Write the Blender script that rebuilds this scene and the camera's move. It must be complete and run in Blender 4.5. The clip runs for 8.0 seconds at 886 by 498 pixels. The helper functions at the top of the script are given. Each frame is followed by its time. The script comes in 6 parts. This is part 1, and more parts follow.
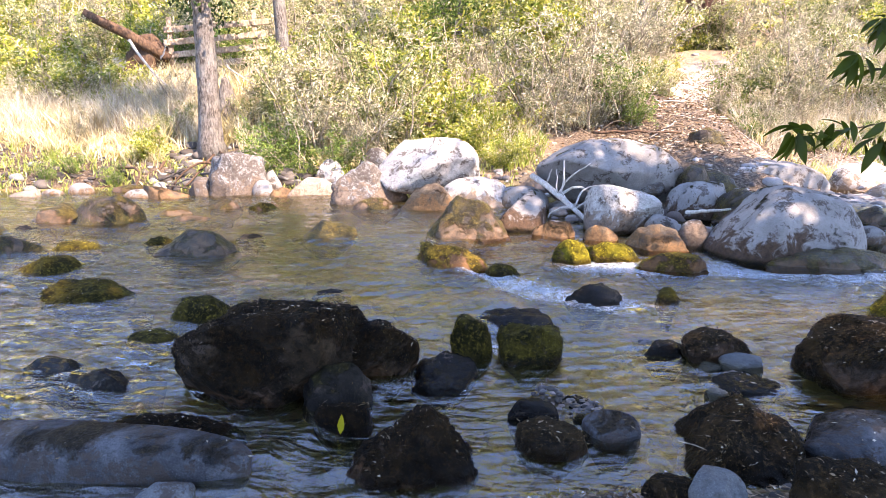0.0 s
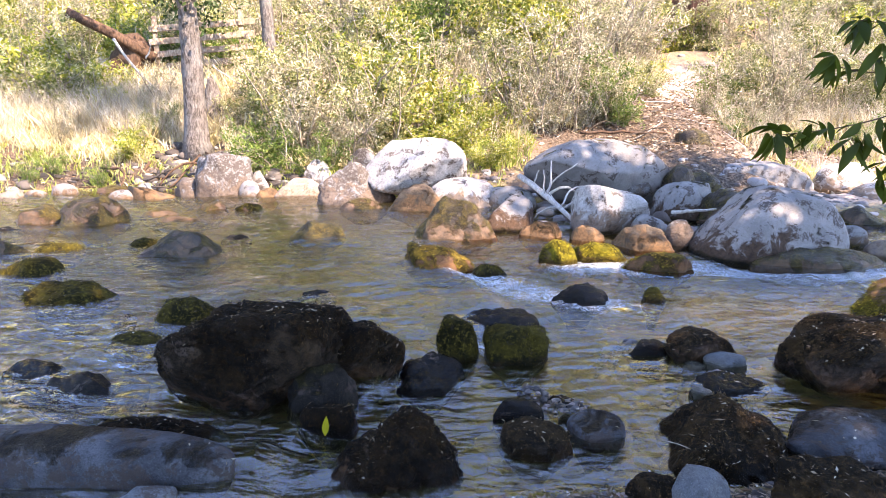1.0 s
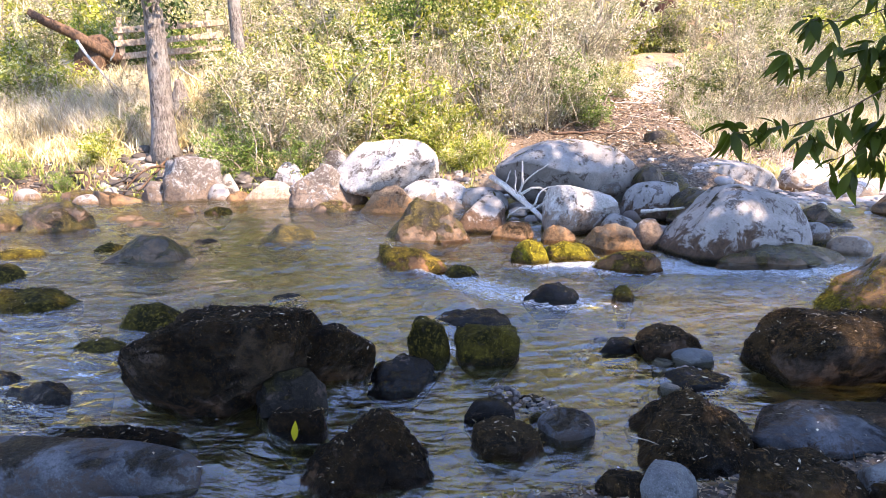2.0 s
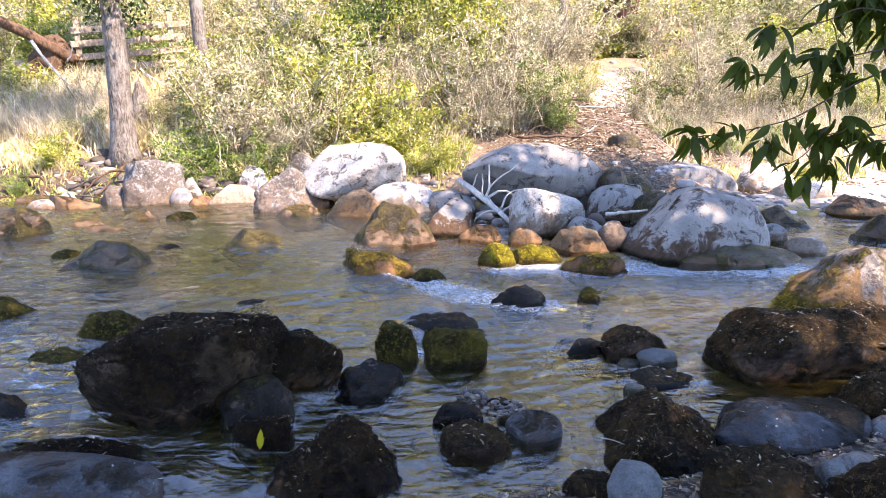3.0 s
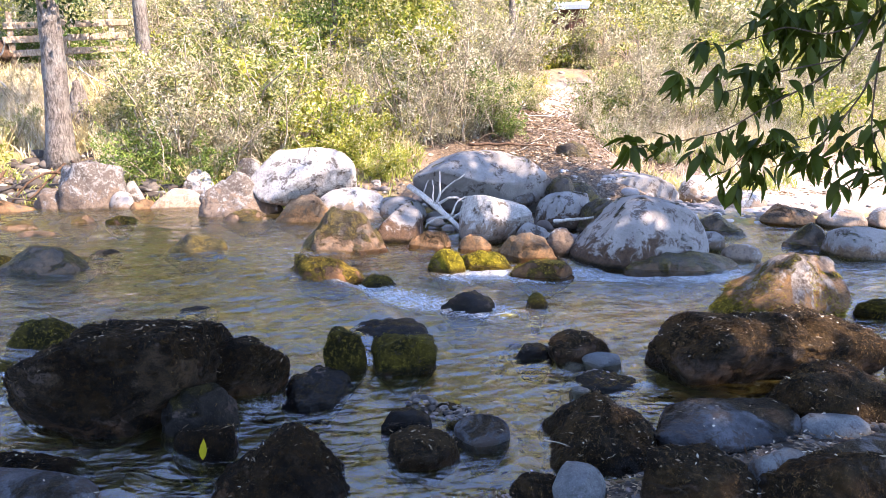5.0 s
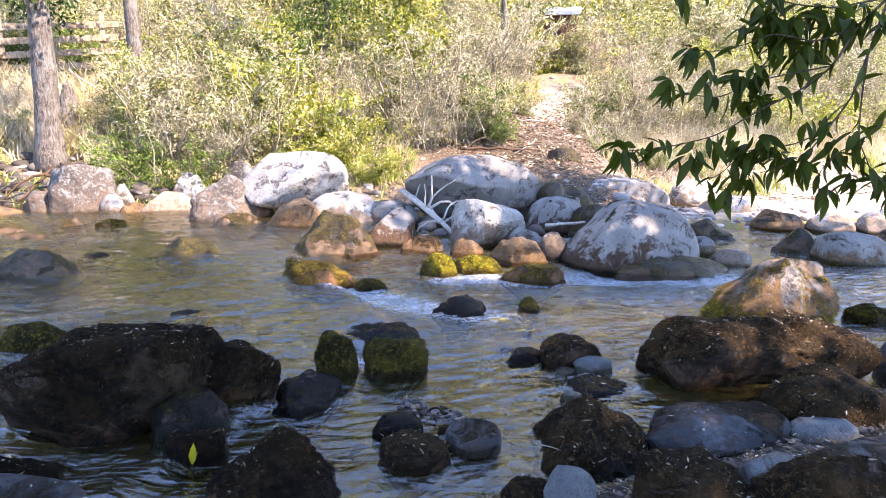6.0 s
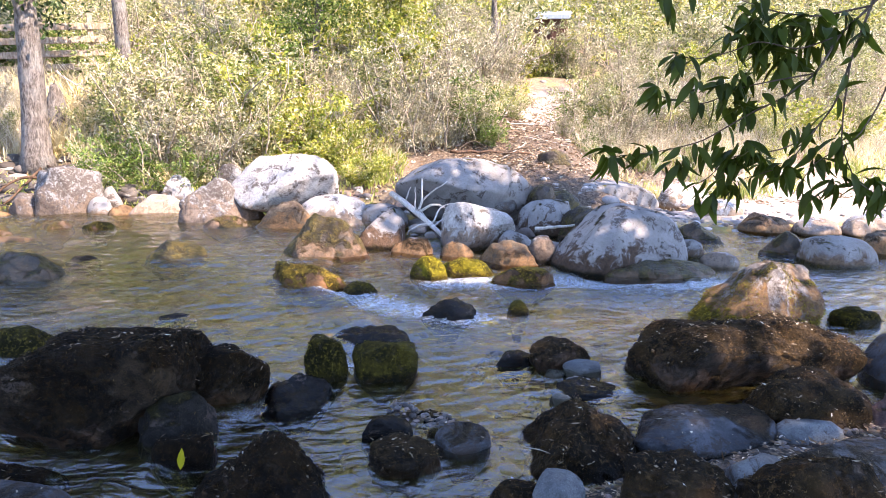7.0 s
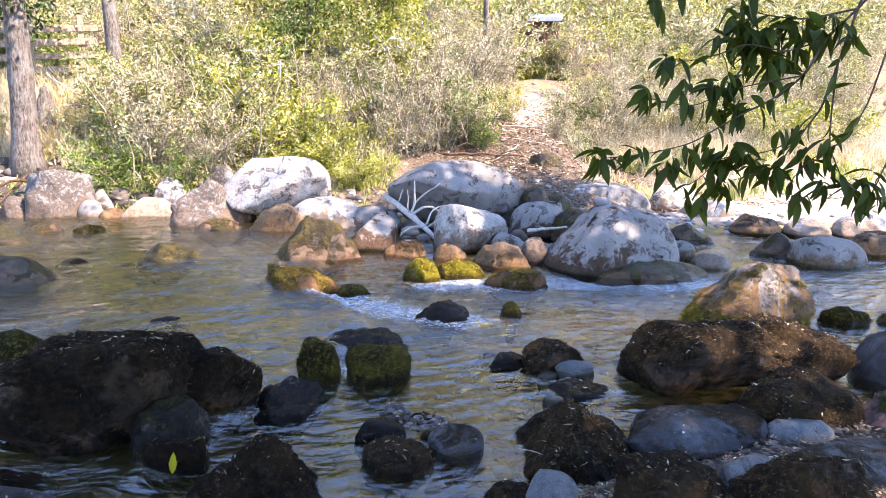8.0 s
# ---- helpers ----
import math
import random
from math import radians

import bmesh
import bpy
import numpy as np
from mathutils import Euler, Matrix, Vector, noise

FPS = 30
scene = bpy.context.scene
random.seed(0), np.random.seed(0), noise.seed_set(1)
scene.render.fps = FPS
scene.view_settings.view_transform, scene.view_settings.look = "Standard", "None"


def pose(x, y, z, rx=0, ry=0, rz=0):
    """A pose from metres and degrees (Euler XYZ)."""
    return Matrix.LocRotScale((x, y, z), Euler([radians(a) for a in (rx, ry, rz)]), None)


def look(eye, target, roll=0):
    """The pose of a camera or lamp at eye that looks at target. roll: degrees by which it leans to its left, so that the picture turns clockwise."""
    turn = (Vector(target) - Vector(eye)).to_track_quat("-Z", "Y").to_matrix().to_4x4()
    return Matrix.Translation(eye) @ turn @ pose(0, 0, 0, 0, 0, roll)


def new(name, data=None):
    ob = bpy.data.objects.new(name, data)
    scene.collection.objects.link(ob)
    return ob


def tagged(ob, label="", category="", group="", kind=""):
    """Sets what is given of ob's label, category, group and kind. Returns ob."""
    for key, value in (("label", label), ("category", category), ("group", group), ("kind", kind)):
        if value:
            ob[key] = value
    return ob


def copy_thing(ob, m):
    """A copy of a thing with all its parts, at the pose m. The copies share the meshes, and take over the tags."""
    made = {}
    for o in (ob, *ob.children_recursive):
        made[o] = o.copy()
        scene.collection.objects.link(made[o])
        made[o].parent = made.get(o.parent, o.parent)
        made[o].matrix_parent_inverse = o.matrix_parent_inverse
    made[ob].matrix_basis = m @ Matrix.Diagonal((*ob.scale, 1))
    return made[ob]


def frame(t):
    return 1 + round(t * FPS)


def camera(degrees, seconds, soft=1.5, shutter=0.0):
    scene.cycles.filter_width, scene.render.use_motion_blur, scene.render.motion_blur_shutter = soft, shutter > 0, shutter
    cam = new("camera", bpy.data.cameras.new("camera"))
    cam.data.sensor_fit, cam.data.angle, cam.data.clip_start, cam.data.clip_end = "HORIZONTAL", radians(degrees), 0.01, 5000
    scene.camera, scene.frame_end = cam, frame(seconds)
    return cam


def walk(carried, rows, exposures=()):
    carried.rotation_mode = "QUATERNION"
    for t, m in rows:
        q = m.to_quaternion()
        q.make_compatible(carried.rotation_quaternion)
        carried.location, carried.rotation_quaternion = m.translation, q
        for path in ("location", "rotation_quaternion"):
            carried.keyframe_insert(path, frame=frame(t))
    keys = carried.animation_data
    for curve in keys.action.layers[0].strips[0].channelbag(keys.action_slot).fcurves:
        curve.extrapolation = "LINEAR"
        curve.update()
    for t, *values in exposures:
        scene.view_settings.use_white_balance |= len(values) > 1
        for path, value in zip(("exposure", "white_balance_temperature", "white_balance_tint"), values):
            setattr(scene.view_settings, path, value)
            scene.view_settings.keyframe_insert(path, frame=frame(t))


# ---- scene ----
cam = camera(70.77, 8.0, soft=0.75)
PATH = [
    (0.0, pose(0.000, 0.000, 1.600, 77.19, -0.00, 0.00)),
    (0.5, pose(0.010, 0.006, 1.596, 77.20, 0.01, -0.44)),
    (1.0, pose(0.021, 0.006, 1.600, 77.22, -0.07, -1.02)),
    (2.5, pose(0.061, 0.018, 1.591, 77.51, 0.19, -4.89)),
    (3.0, pose(0.060, 0.019, 1.595, 77.67, -0.02, -6.38)),
    (3.5, pose(0.063, 0.007, 1.600, 77.81, -0.28, -8.07)),
    (4.0, pose(0.064, 0.006, 1.599, 77.94, -0.61, -9.35)),
    (4.5, pose(0.070, 0.007, 1.594, 78.09, -0.85, -10.19)),
    (6.0, pose(0.070, 0.005, 1.593, 78.69, -1.36, -11.43)),
    (6.5, pose(0.078, -0.002, 1.596, 78.78, -1.39, -11.83)),
    (7.0, pose(0.072, -0.003, 1.599, 78.97, -1.56, -12.29)),
    (7.5, pose(0.073, -0.008, 1.598, 79.11, -1.51, -12.65)),
    (8.0, pose(0.074, -0.006, 1.599, 79.18, -1.48, -12.96)),
]
walk(cam, PATH, exposures=[(0.0, 3.14, 7600, 25), (8.0, 3.08, 7250, 24)])

# ---- sky, sun ----
SUN = Vector((0.62, -0.42, 0.74)).normalized()
world = bpy.data.worlds.new("sky")
scene.world = world
world.use_nodes = True
sky = world.node_tree.nodes.new("ShaderNodeTexSky")
sky.sky_type, sky.sun_disc = "NISHITA", False
sky.altitude, sky.dust_density, sky.ozone_density = 1500, 0.1, 5.0
sky.sun_elevation, sky.sun_rotation = math.asin(SUN.z), math.atan2(SUN.x, SUN.y)
world.node_tree.links.new(sky.outputs[0], world.node_tree.nodes["Background"].inputs[0])
world.node_tree.nodes["Background"].inputs[1].default_value = 0.15
lamp = bpy.data.lights.new("sun", "SUN")
lamp.energy, lamp.angle, lamp.color = 3.0, radians(0.55), (1.0, 0.93, 0.82)
new("sun", lamp).matrix_world = look(SUN * 60, (0, 0, 0))

# ---- materials ----


class Nodes:
    """A short hand for building a node material."""

    def __init__(self, name):
        self.mat = bpy.data.materials.new(name)
        self.mat.use_nodes = True
        self.tree = self.mat.node_tree
        self.bsdf = self.tree.nodes["Principled BSDF"]
        self.out = self.tree.nodes["Material Output"]

    def add(self, kind, **inputs):
        node = self.tree.nodes.new("ShaderNode" + kind)
        for key, value in inputs.items():
            self.put(node.inputs[key.replace("_", " ")], value)
        return node

    def put(self, socket, value):
        if isinstance(value, bpy.types.NodeSocket):
            self.tree.links.new(value, socket)
        elif isinstance(value, tuple) and len(value) == 3 and socket.type == "RGBA":
            socket.default_value = (*value, 1)
        else:
            socket.default_value = value

    def math(self, op, a, b=0.5, c=0.5):
        node = self.tree.nodes.new("ShaderNodeMath")
        node.operation = op
        for i, v in enumerate((a, b, c)):
            self.put(node.inputs[i], v)
        return node.outputs[0]

    def coords(self, size=1.0, spread=True):
        """Places on the thing itself, shifted from thing to thing."""
        place = self.tree.nodes.new("ShaderNodeTexCoord").outputs["Object"]
        node = self.add("VectorMath")
        node.operation = "MULTIPLY_ADD"
        self.put(node.inputs[0], place)
        node.inputs[1].default_value = (size, size, size)
        if spread:
            shift = self.math("MULTIPLY", self.tree.nodes.new("ShaderNodeObjectInfo").outputs["Random"], 40.0)
            self.put(node.inputs[2], shift)
        return node.outputs[0]

    def noise(self, where, scale, detail=4.0, rough=0.6, warp=0.0):
        return self.add("TexNoise", Vector=where, Scale=scale, Detail=detail, Roughness=rough, Distortion=warp).outputs["Fac"]

    def step(self, value, low, high):
        node = self.add("MapRange", Value=value, From_Min=low, From_Max=high)
        node.interpolation_type = "SMOOTHSTEP"
        return node.outputs["Result"]

    def mix(self, factor, a, b, blend="MIX"):
        node = self.tree.nodes.new("ShaderNodeMix")
        node.data_type, node.blend_type = "RGBA", blend
        self.put(node.inputs[0], factor)
        self.put(node.inputs[6], a)
        self.put(node.inputs[7], b)
        return node.outputs[2]

    def bump(self, height, strength, distance, normal=None):
        node = self.add("Bump", Height=height, Strength=strength, Distance=distance)
        if normal is not None:
            self.put(node.inputs["Normal"], normal)
        return node.outputs[0]

    def split(self, vector):
        return self.add("SeparateXYZ", Vector=vector).outputs

    def geometry(self):
        return self.tree.nodes.new("ShaderNodeNewGeometry").outputs


def rock_material(name, light, dark, moss=(0.06, 0.065, 0.015), cover=0.0, lichen=0.3, stain=0.5, stain_top=0.2,
                  stain_tint=(0.13, 0.06, 0.025), rough=0.85, grain=1.0, foot=0.0, shine=0.12, mottle=0.7):
    """Weathered stone. cover: how much moss grows on it; stain: brown growth above the water line; foot: moss along the water."""
    n = Nodes(name)
    where = n.coords()
    geo = n.geometry()
    height = n.split(geo["Position"])["Z"]
    up = n.split(geo["Normal"])["Z"]
    big = n.noise(where, 2.6, 5, 0.6, 0.6)
    fine = n.noise(where, 24, 6, 0.7)
    grit = n.noise(where, 130, 3, 0.7)
    colour = n.mix(n.step(big, 0.35, 0.68), light, dark)
    colour = n.mix(n.math("MULTIPLY", n.step(fine, 0.44, 0.62), mottle), colour, tuple(c * 0.75 for c in dark))
    colour = n.mix(n.math("MULTIPLY", n.step(grit, 0.5, 0.64), 0.85 * mottle), colour, tuple(c * 0.45 for c in dark))
    colour = n.mix(n.math("MULTIPLY", n.step(grit, 0.44, 0.32), 0.7 * mottle), colour, tuple(min(1, c * 1.5) for c in light))
    # dark lichen in patches with a crisp edge
    patch = n.noise(where, 5.0, 9, 0.74, 0.5)
    speck = n.noise(where, 26, 6, 0.78)
    spots = n.math("MULTIPLY", n.step(patch, 0.585 - 0.09 * lichen, 0.62 - 0.09 * lichen), n.step(speck, 0.41, 0.48))
    colour = n.mix(n.math("MULTIPLY", spots, 0.85), colour, (0.055, 0.04, 0.032))
    # rusty growth that starts at the water
    reach = n.math("MULTIPLY_ADD", n.step(n.noise(where, 4, 6, 0.7, 0.8), 0.3, 0.7), 1.6 * stain_top, 0.25 * stain_top)
    band = n.math("MULTIPLY", n.step(n.math("SUBTRACT", height, reach), 0.07, -0.07), stain)
    colour = n.mix(band, colour, n.mix(n.step(fine, 0.35, 0.65), stain_tint, tuple(c * 2.2 for c in stain_tint)))
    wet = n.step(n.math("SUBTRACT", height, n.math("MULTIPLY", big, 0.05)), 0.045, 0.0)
    relief = n.math("ADD", n.math("MULTIPLY", big, 1.0), n.math("MULTIPLY_ADD", fine, 0.5, n.math("MULTIPLY", grit, 0.16)))
    normal = n.bump(relief, 0.9 * grain, 0.04)
    if cover > 0 or foot > 0:
        tuft = n.noise(where, 34, 6, 0.8)
        bed = n.math("MULTIPLY_ADD", up, 0.16, n.noise(where, 3.4, 6, 0.66, 0.7))
        grown = n.step(n.math("MULTIPLY_ADD", tuft, 0.12, bed), 0.76 - 0.5 * cover, 0.86 - 0.5 * cover)
        if foot > 0:
            low = n.step(n.math("SUBTRACT", height, n.math("MULTIPLY", n.noise(where, 7, 5, 0.7), 2.0 * foot)), 0.02, -0.04)
            grown = n.math("MAXIMUM", grown, low)
        green = n.mix(n.step(n.noise(where, 6, 5, 0.75), 0.38, 0.6), moss, tuple(c * 0.22 for c in moss))
        green = n.mix(n.step(tuft, 0.5, 0.68), green, tuple(min(1, c * 2.4) for c in moss))
        colour = n.mix(grown, colour, green)
        normal = n.bump(n.math("MULTIPLY", tuft, grown), 1.0, 0.05, normal)
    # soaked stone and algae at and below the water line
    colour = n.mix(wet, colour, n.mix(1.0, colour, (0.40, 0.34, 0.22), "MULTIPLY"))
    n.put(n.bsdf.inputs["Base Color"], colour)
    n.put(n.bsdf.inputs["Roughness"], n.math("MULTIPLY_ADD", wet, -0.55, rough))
    n.put(n.bsdf.inputs["Specular IOR Level"], shine)
    n.put(n.bsdf.inputs["Normal"], normal)
    return n.mat


M_pale = rock_material("pale_granite", (0.232, 0.216, 0.202), (0.155, 0.141, 0.132), mottle=0.3, lichen=0.45, stain=0.9, stain_top=0.11, foot=0.04,
                       stain_tint=(0.0582, 0.03395, 0.01746), moss=(0.0873, 0.07275, 0.01164))
M_footed = rock_material("pale_granite_wet_foot", (0.251, 0.233, 0.219), (0.169, 0.154, 0.144), mottle=0.3, lichen=0.5, stain=0.95, stain_top=0.24, foot=0.06,
                         stain_tint=(0.03298, 0.01843, 0.01067), moss=(0.03395, 0.02619, 0.00776))
M_mottled = rock_material("mottled_rock", (0.25, 0.24, 0.23), (0.13, 0.12, 0.112), lichen=1.6, stain=0.85, stain_top=0.3, stain_tint=(0.065, 0.046, 0.034))
M_grey = rock_material("grey_stone", (0.1505, 0.1591, 0.1634), (0.086, 0.0903, 0.09288), mottle=0.55, lichen=0.25, stain=0.0, rough=0.7)
# for the white stones, and for one pale boulder made to look sunlit
M_white = rock_material("white_granite", (0.4268, 0.4025, 0.3735), (0.2619, 0.2377, 0.2182), lichen=0.6, stain=0.8, stain_top=0.25, stain_tint=(0.097, 0.06596, 0.04462))
M_brown = rock_material("brown_rock", (0.066, 0.043, 0.023), (0.022, 0.0138, 0.008), moss=(0.085, 0.06, 0.010), cover=0.34, lichen=0.5, stain=0.8,
                        stain_top=0.2, stain_tint=(0.06, 0.033, 0.016), rough=0.42, shine=0.35)
M_tan = rock_material("tan_rock", (0.142, 0.108, 0.076), (0.054, 0.038, 0.025), moss=(0.05, 0.03, 0.012), cover=0.16, lichen=1.0, stain=0.75, stain_top=0.2, stain_tint=(0.095, 0.052, 0.024), rough=0.6)
M_red = rock_material("red_rock", (0.10, 0.062, 0.052), (0.09, 0.055, 0.05), lichen=0.3, stain=0.0, cover=0.15)
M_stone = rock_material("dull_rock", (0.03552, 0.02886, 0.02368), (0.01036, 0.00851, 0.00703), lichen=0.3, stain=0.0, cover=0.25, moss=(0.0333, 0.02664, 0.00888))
M_slate = rock_material("blue_grey_stone", (0.0989, 0.1032, 0.1118), (0.03612, 0.03784, 0.043), lichen=1.0, stain=0.0, rough=0.6, grain=1.3, mottle=0.5,
                        cover=0.17, moss=(0.0387, 0.02752, 0.01548))
# browner moss than the dark rock's, and lightened for sun on these stones
M_umber_sunlit = rock_material("brown_mossy_rock_sunlit", (0.0629, 0.04736, 0.03552), (0.01924, 0.01369, 0.01036), moss=(0.04588, 0.02664, 0.01036), cover=0.58, lichen=0.4, stain=0.2,
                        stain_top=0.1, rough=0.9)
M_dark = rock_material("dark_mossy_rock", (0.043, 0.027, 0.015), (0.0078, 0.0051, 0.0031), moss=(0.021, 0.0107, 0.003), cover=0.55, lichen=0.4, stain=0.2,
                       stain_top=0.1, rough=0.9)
M_moss = rock_material("green_moss_rock", (0.065, 0.052, 0.042), (0.022, 0.017, 0.014), moss=(0.075, 0.056, 0.008), cover=0.6, lichen=0.1, stain=0.5,
                       stain_top=0.06, rough=0.9)
M_ymoss = rock_material("yellow_moss_rock", (0.16, 0.11, 0.07), (0.08, 0.055, 0.035), moss=(0.16, 0.13, 0.010), cover=0.6, lichen=0.1, stain=0.3,
                        stain_top=0.06, rough=0.9)
M_orange = rock_material("rusty_moss_rock", (0.13, 0.07, 0.036), (0.05, 0.027, 0.015), moss=(0.15, 0.10, 0.014), cover=0.42, lichen=0.1, stain=0.4,
                         stain_top=0.1, rough=0.8)
M_sunmoss = rock_material("stained_granite", (0.225, 0.205, 0.19), (0.115, 0.084, 0.064), moss=(0.14, 0.11, 0.010), cover=0.15, lichen=0.6, stain=0.8,
                          stain_top=0.34, stain_tint=(0.075, 0.038, 0.013), foot=0.16)
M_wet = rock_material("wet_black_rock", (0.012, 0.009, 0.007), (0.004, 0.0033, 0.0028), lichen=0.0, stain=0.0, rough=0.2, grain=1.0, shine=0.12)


def ground_material():
    n = Nodes("ground")
    geo = n.geometry()
    place = geo["Position"]
    x, y, z = n.split(place)
    big = n.noise(place, 0.55, 5, 0.6, 0.5)
    mid = n.noise(place, 3.0, 6, 0.65)
    fine = n.noise(place, 26, 6, 0.7)
    stones = n.add("TexVoronoi", Vector=place, Scale=16.0)
    soil = n.mix(n.step(mid, 0.35, 0.65), (0.115, 0.075, 0.05), (0.21, 0.15, 0.10))
    soil = n.mix(n.step(fine, 0.5, 0.75), soil, (0.31, 0.24, 0.17))
    soil = n.mix(n.step(big, 0.52, 0.62), soil, n.mix(n.step(fine, 0.4, 0.6), (0.10, 0.12, 0.03), (0.30, 0.26, 0.11)))
    # the bare sandy track up the slope, and the pale bar at the bend
    run = n.math("SUBTRACT", n.math("MULTIPLY", n.math("SUBTRACT", x, 4.9), 0.88), n.math("MULTIPLY", n.math("SUBTRACT", y, 13.2), 0.475))
    wander = n.math("MULTIPLY_ADD", mid, 1.4, -0.7)
    near = n.step(n.math("ABSOLUTE", n.math("ADD", run, wander)), 1.25, 0.7)
    length = n.math("MULTIPLY", n.step(n.math("ADD", y, wander), 13.7, 14.6), n.step(y, 21.2, 19.8))
    sand = n.mix(n.step(n.math("MULTIPLY_ADD", mid, 0.6, n.math("MULTIPLY", fine, 0.4)), 0.38, 0.58), (0.20, 0.15, 0.12), (0.37, 0.305, 0.255))
    colour = n.mix(n.math("MULTIPLY", near, length), soil, sand)
    # brown litter at the foot of the slope, with dappled shade put into its colour
    shaded_litter = n.math("MULTIPLY", n.step(n.math("ADD", y, wander), 14.6, 13.6), n.math("MULTIPLY", n.step(x, 1.8, 2.6), n.step(n.math("ADD", x, wander), 9.4, 8.0)))
    colour = n.mix(shaded_litter, colour, n.mix(n.step(fine, 0.42, 0.62), (0.045, 0.03, 0.02), (0.15, 0.11, 0.08)))
    # darker brown ground along the foot of the left bank
    foot = n.math("MULTIPLY", n.step(n.math("ADD", y, wander), 13.2, 12.4), n.math("MULTIPLY", n.step(x, -10.5, -9.5), n.step(n.math("ADD", x, wander), -1.2, -2.2)))
    colour = n.mix(foot, colour, n.mix(n.step(fine, 0.45, 0.65), (0.04, 0.026, 0.018), (0.15, 0.11, 0.08)))
    bar = n.math("MULTIPLY", n.step(n.math("ADD", x, wander), 5.6, 6.8), n.step(n.math("ADD", y, wander), 13.3, 12.2))
    colour = n.mix(n.math("MULTIPLY", bar, n.step(y, 6.5, 7.5)), colour, sand)
    left = n.math("MULTIPLY", n.step(n.math("ADD", x, wander), -5.0, -7.2), n.step(y, 13.2, 14.2))
    colour = n.mix(n.math("MULTIPLY", left, 0.85), colour, n.mix(n.step(fine, 0.4, 0.6), (0.40, 0.34, 0.22), (0.58, 0.53, 0.42)))
    # gravel under the water and on the near shore
    pebble = n.mix(0.75, stones.outputs["Color"], (0.5, 0.5, 0.5))
    gravel = n.mix(1.0, pebble, n.mix(mid, (0.44, 0.32, 0.11), (0.26, 0.18, 0.06)), "MULTIPLY")
    gravel = n.mix(0.35, gravel, n.mix(n.step(fine, 0.35, 0.65), (0.20, 0.145, 0.045), (0.38, 0.28, 0.10)))
    colour = n.mix(n.step(z, 0.14, 0.02), colour, gravel)
    shore = n.math("MULTIPLY", n.step(y, 4.2, 3.8), n.step(z, -0.02, 0.02))
    litter = n.mix(n.step(fine, 0.45, 0.6), (0.035, 0.028, 0.022), (0.13, 0.095, 0.07))
    colour = n.mix(shore, colour, litter)
    # unseen wooded mountainside beyond the crest, added for the stream to mirror
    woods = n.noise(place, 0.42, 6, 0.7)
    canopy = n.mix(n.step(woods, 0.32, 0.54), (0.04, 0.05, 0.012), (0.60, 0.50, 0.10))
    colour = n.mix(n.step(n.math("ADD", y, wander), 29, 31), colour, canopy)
    n.put(n.bsdf.inputs["Base Color"], colour)
    n.put(n.bsdf.inputs["Roughness"], 0.9)
    n.put(n.bsdf.inputs["Specular IOR Level"], 0.2)
    relief = n.math("ADD", n.math("MULTIPLY", stones.outputs["Distance"], -0.6), n.math("MULTIPLY_ADD", fine, 0.5, mid))
    n.put(n.bsdf.inputs["Normal"], n.bump(relief, 0.7, 0.04))
    return n.mat


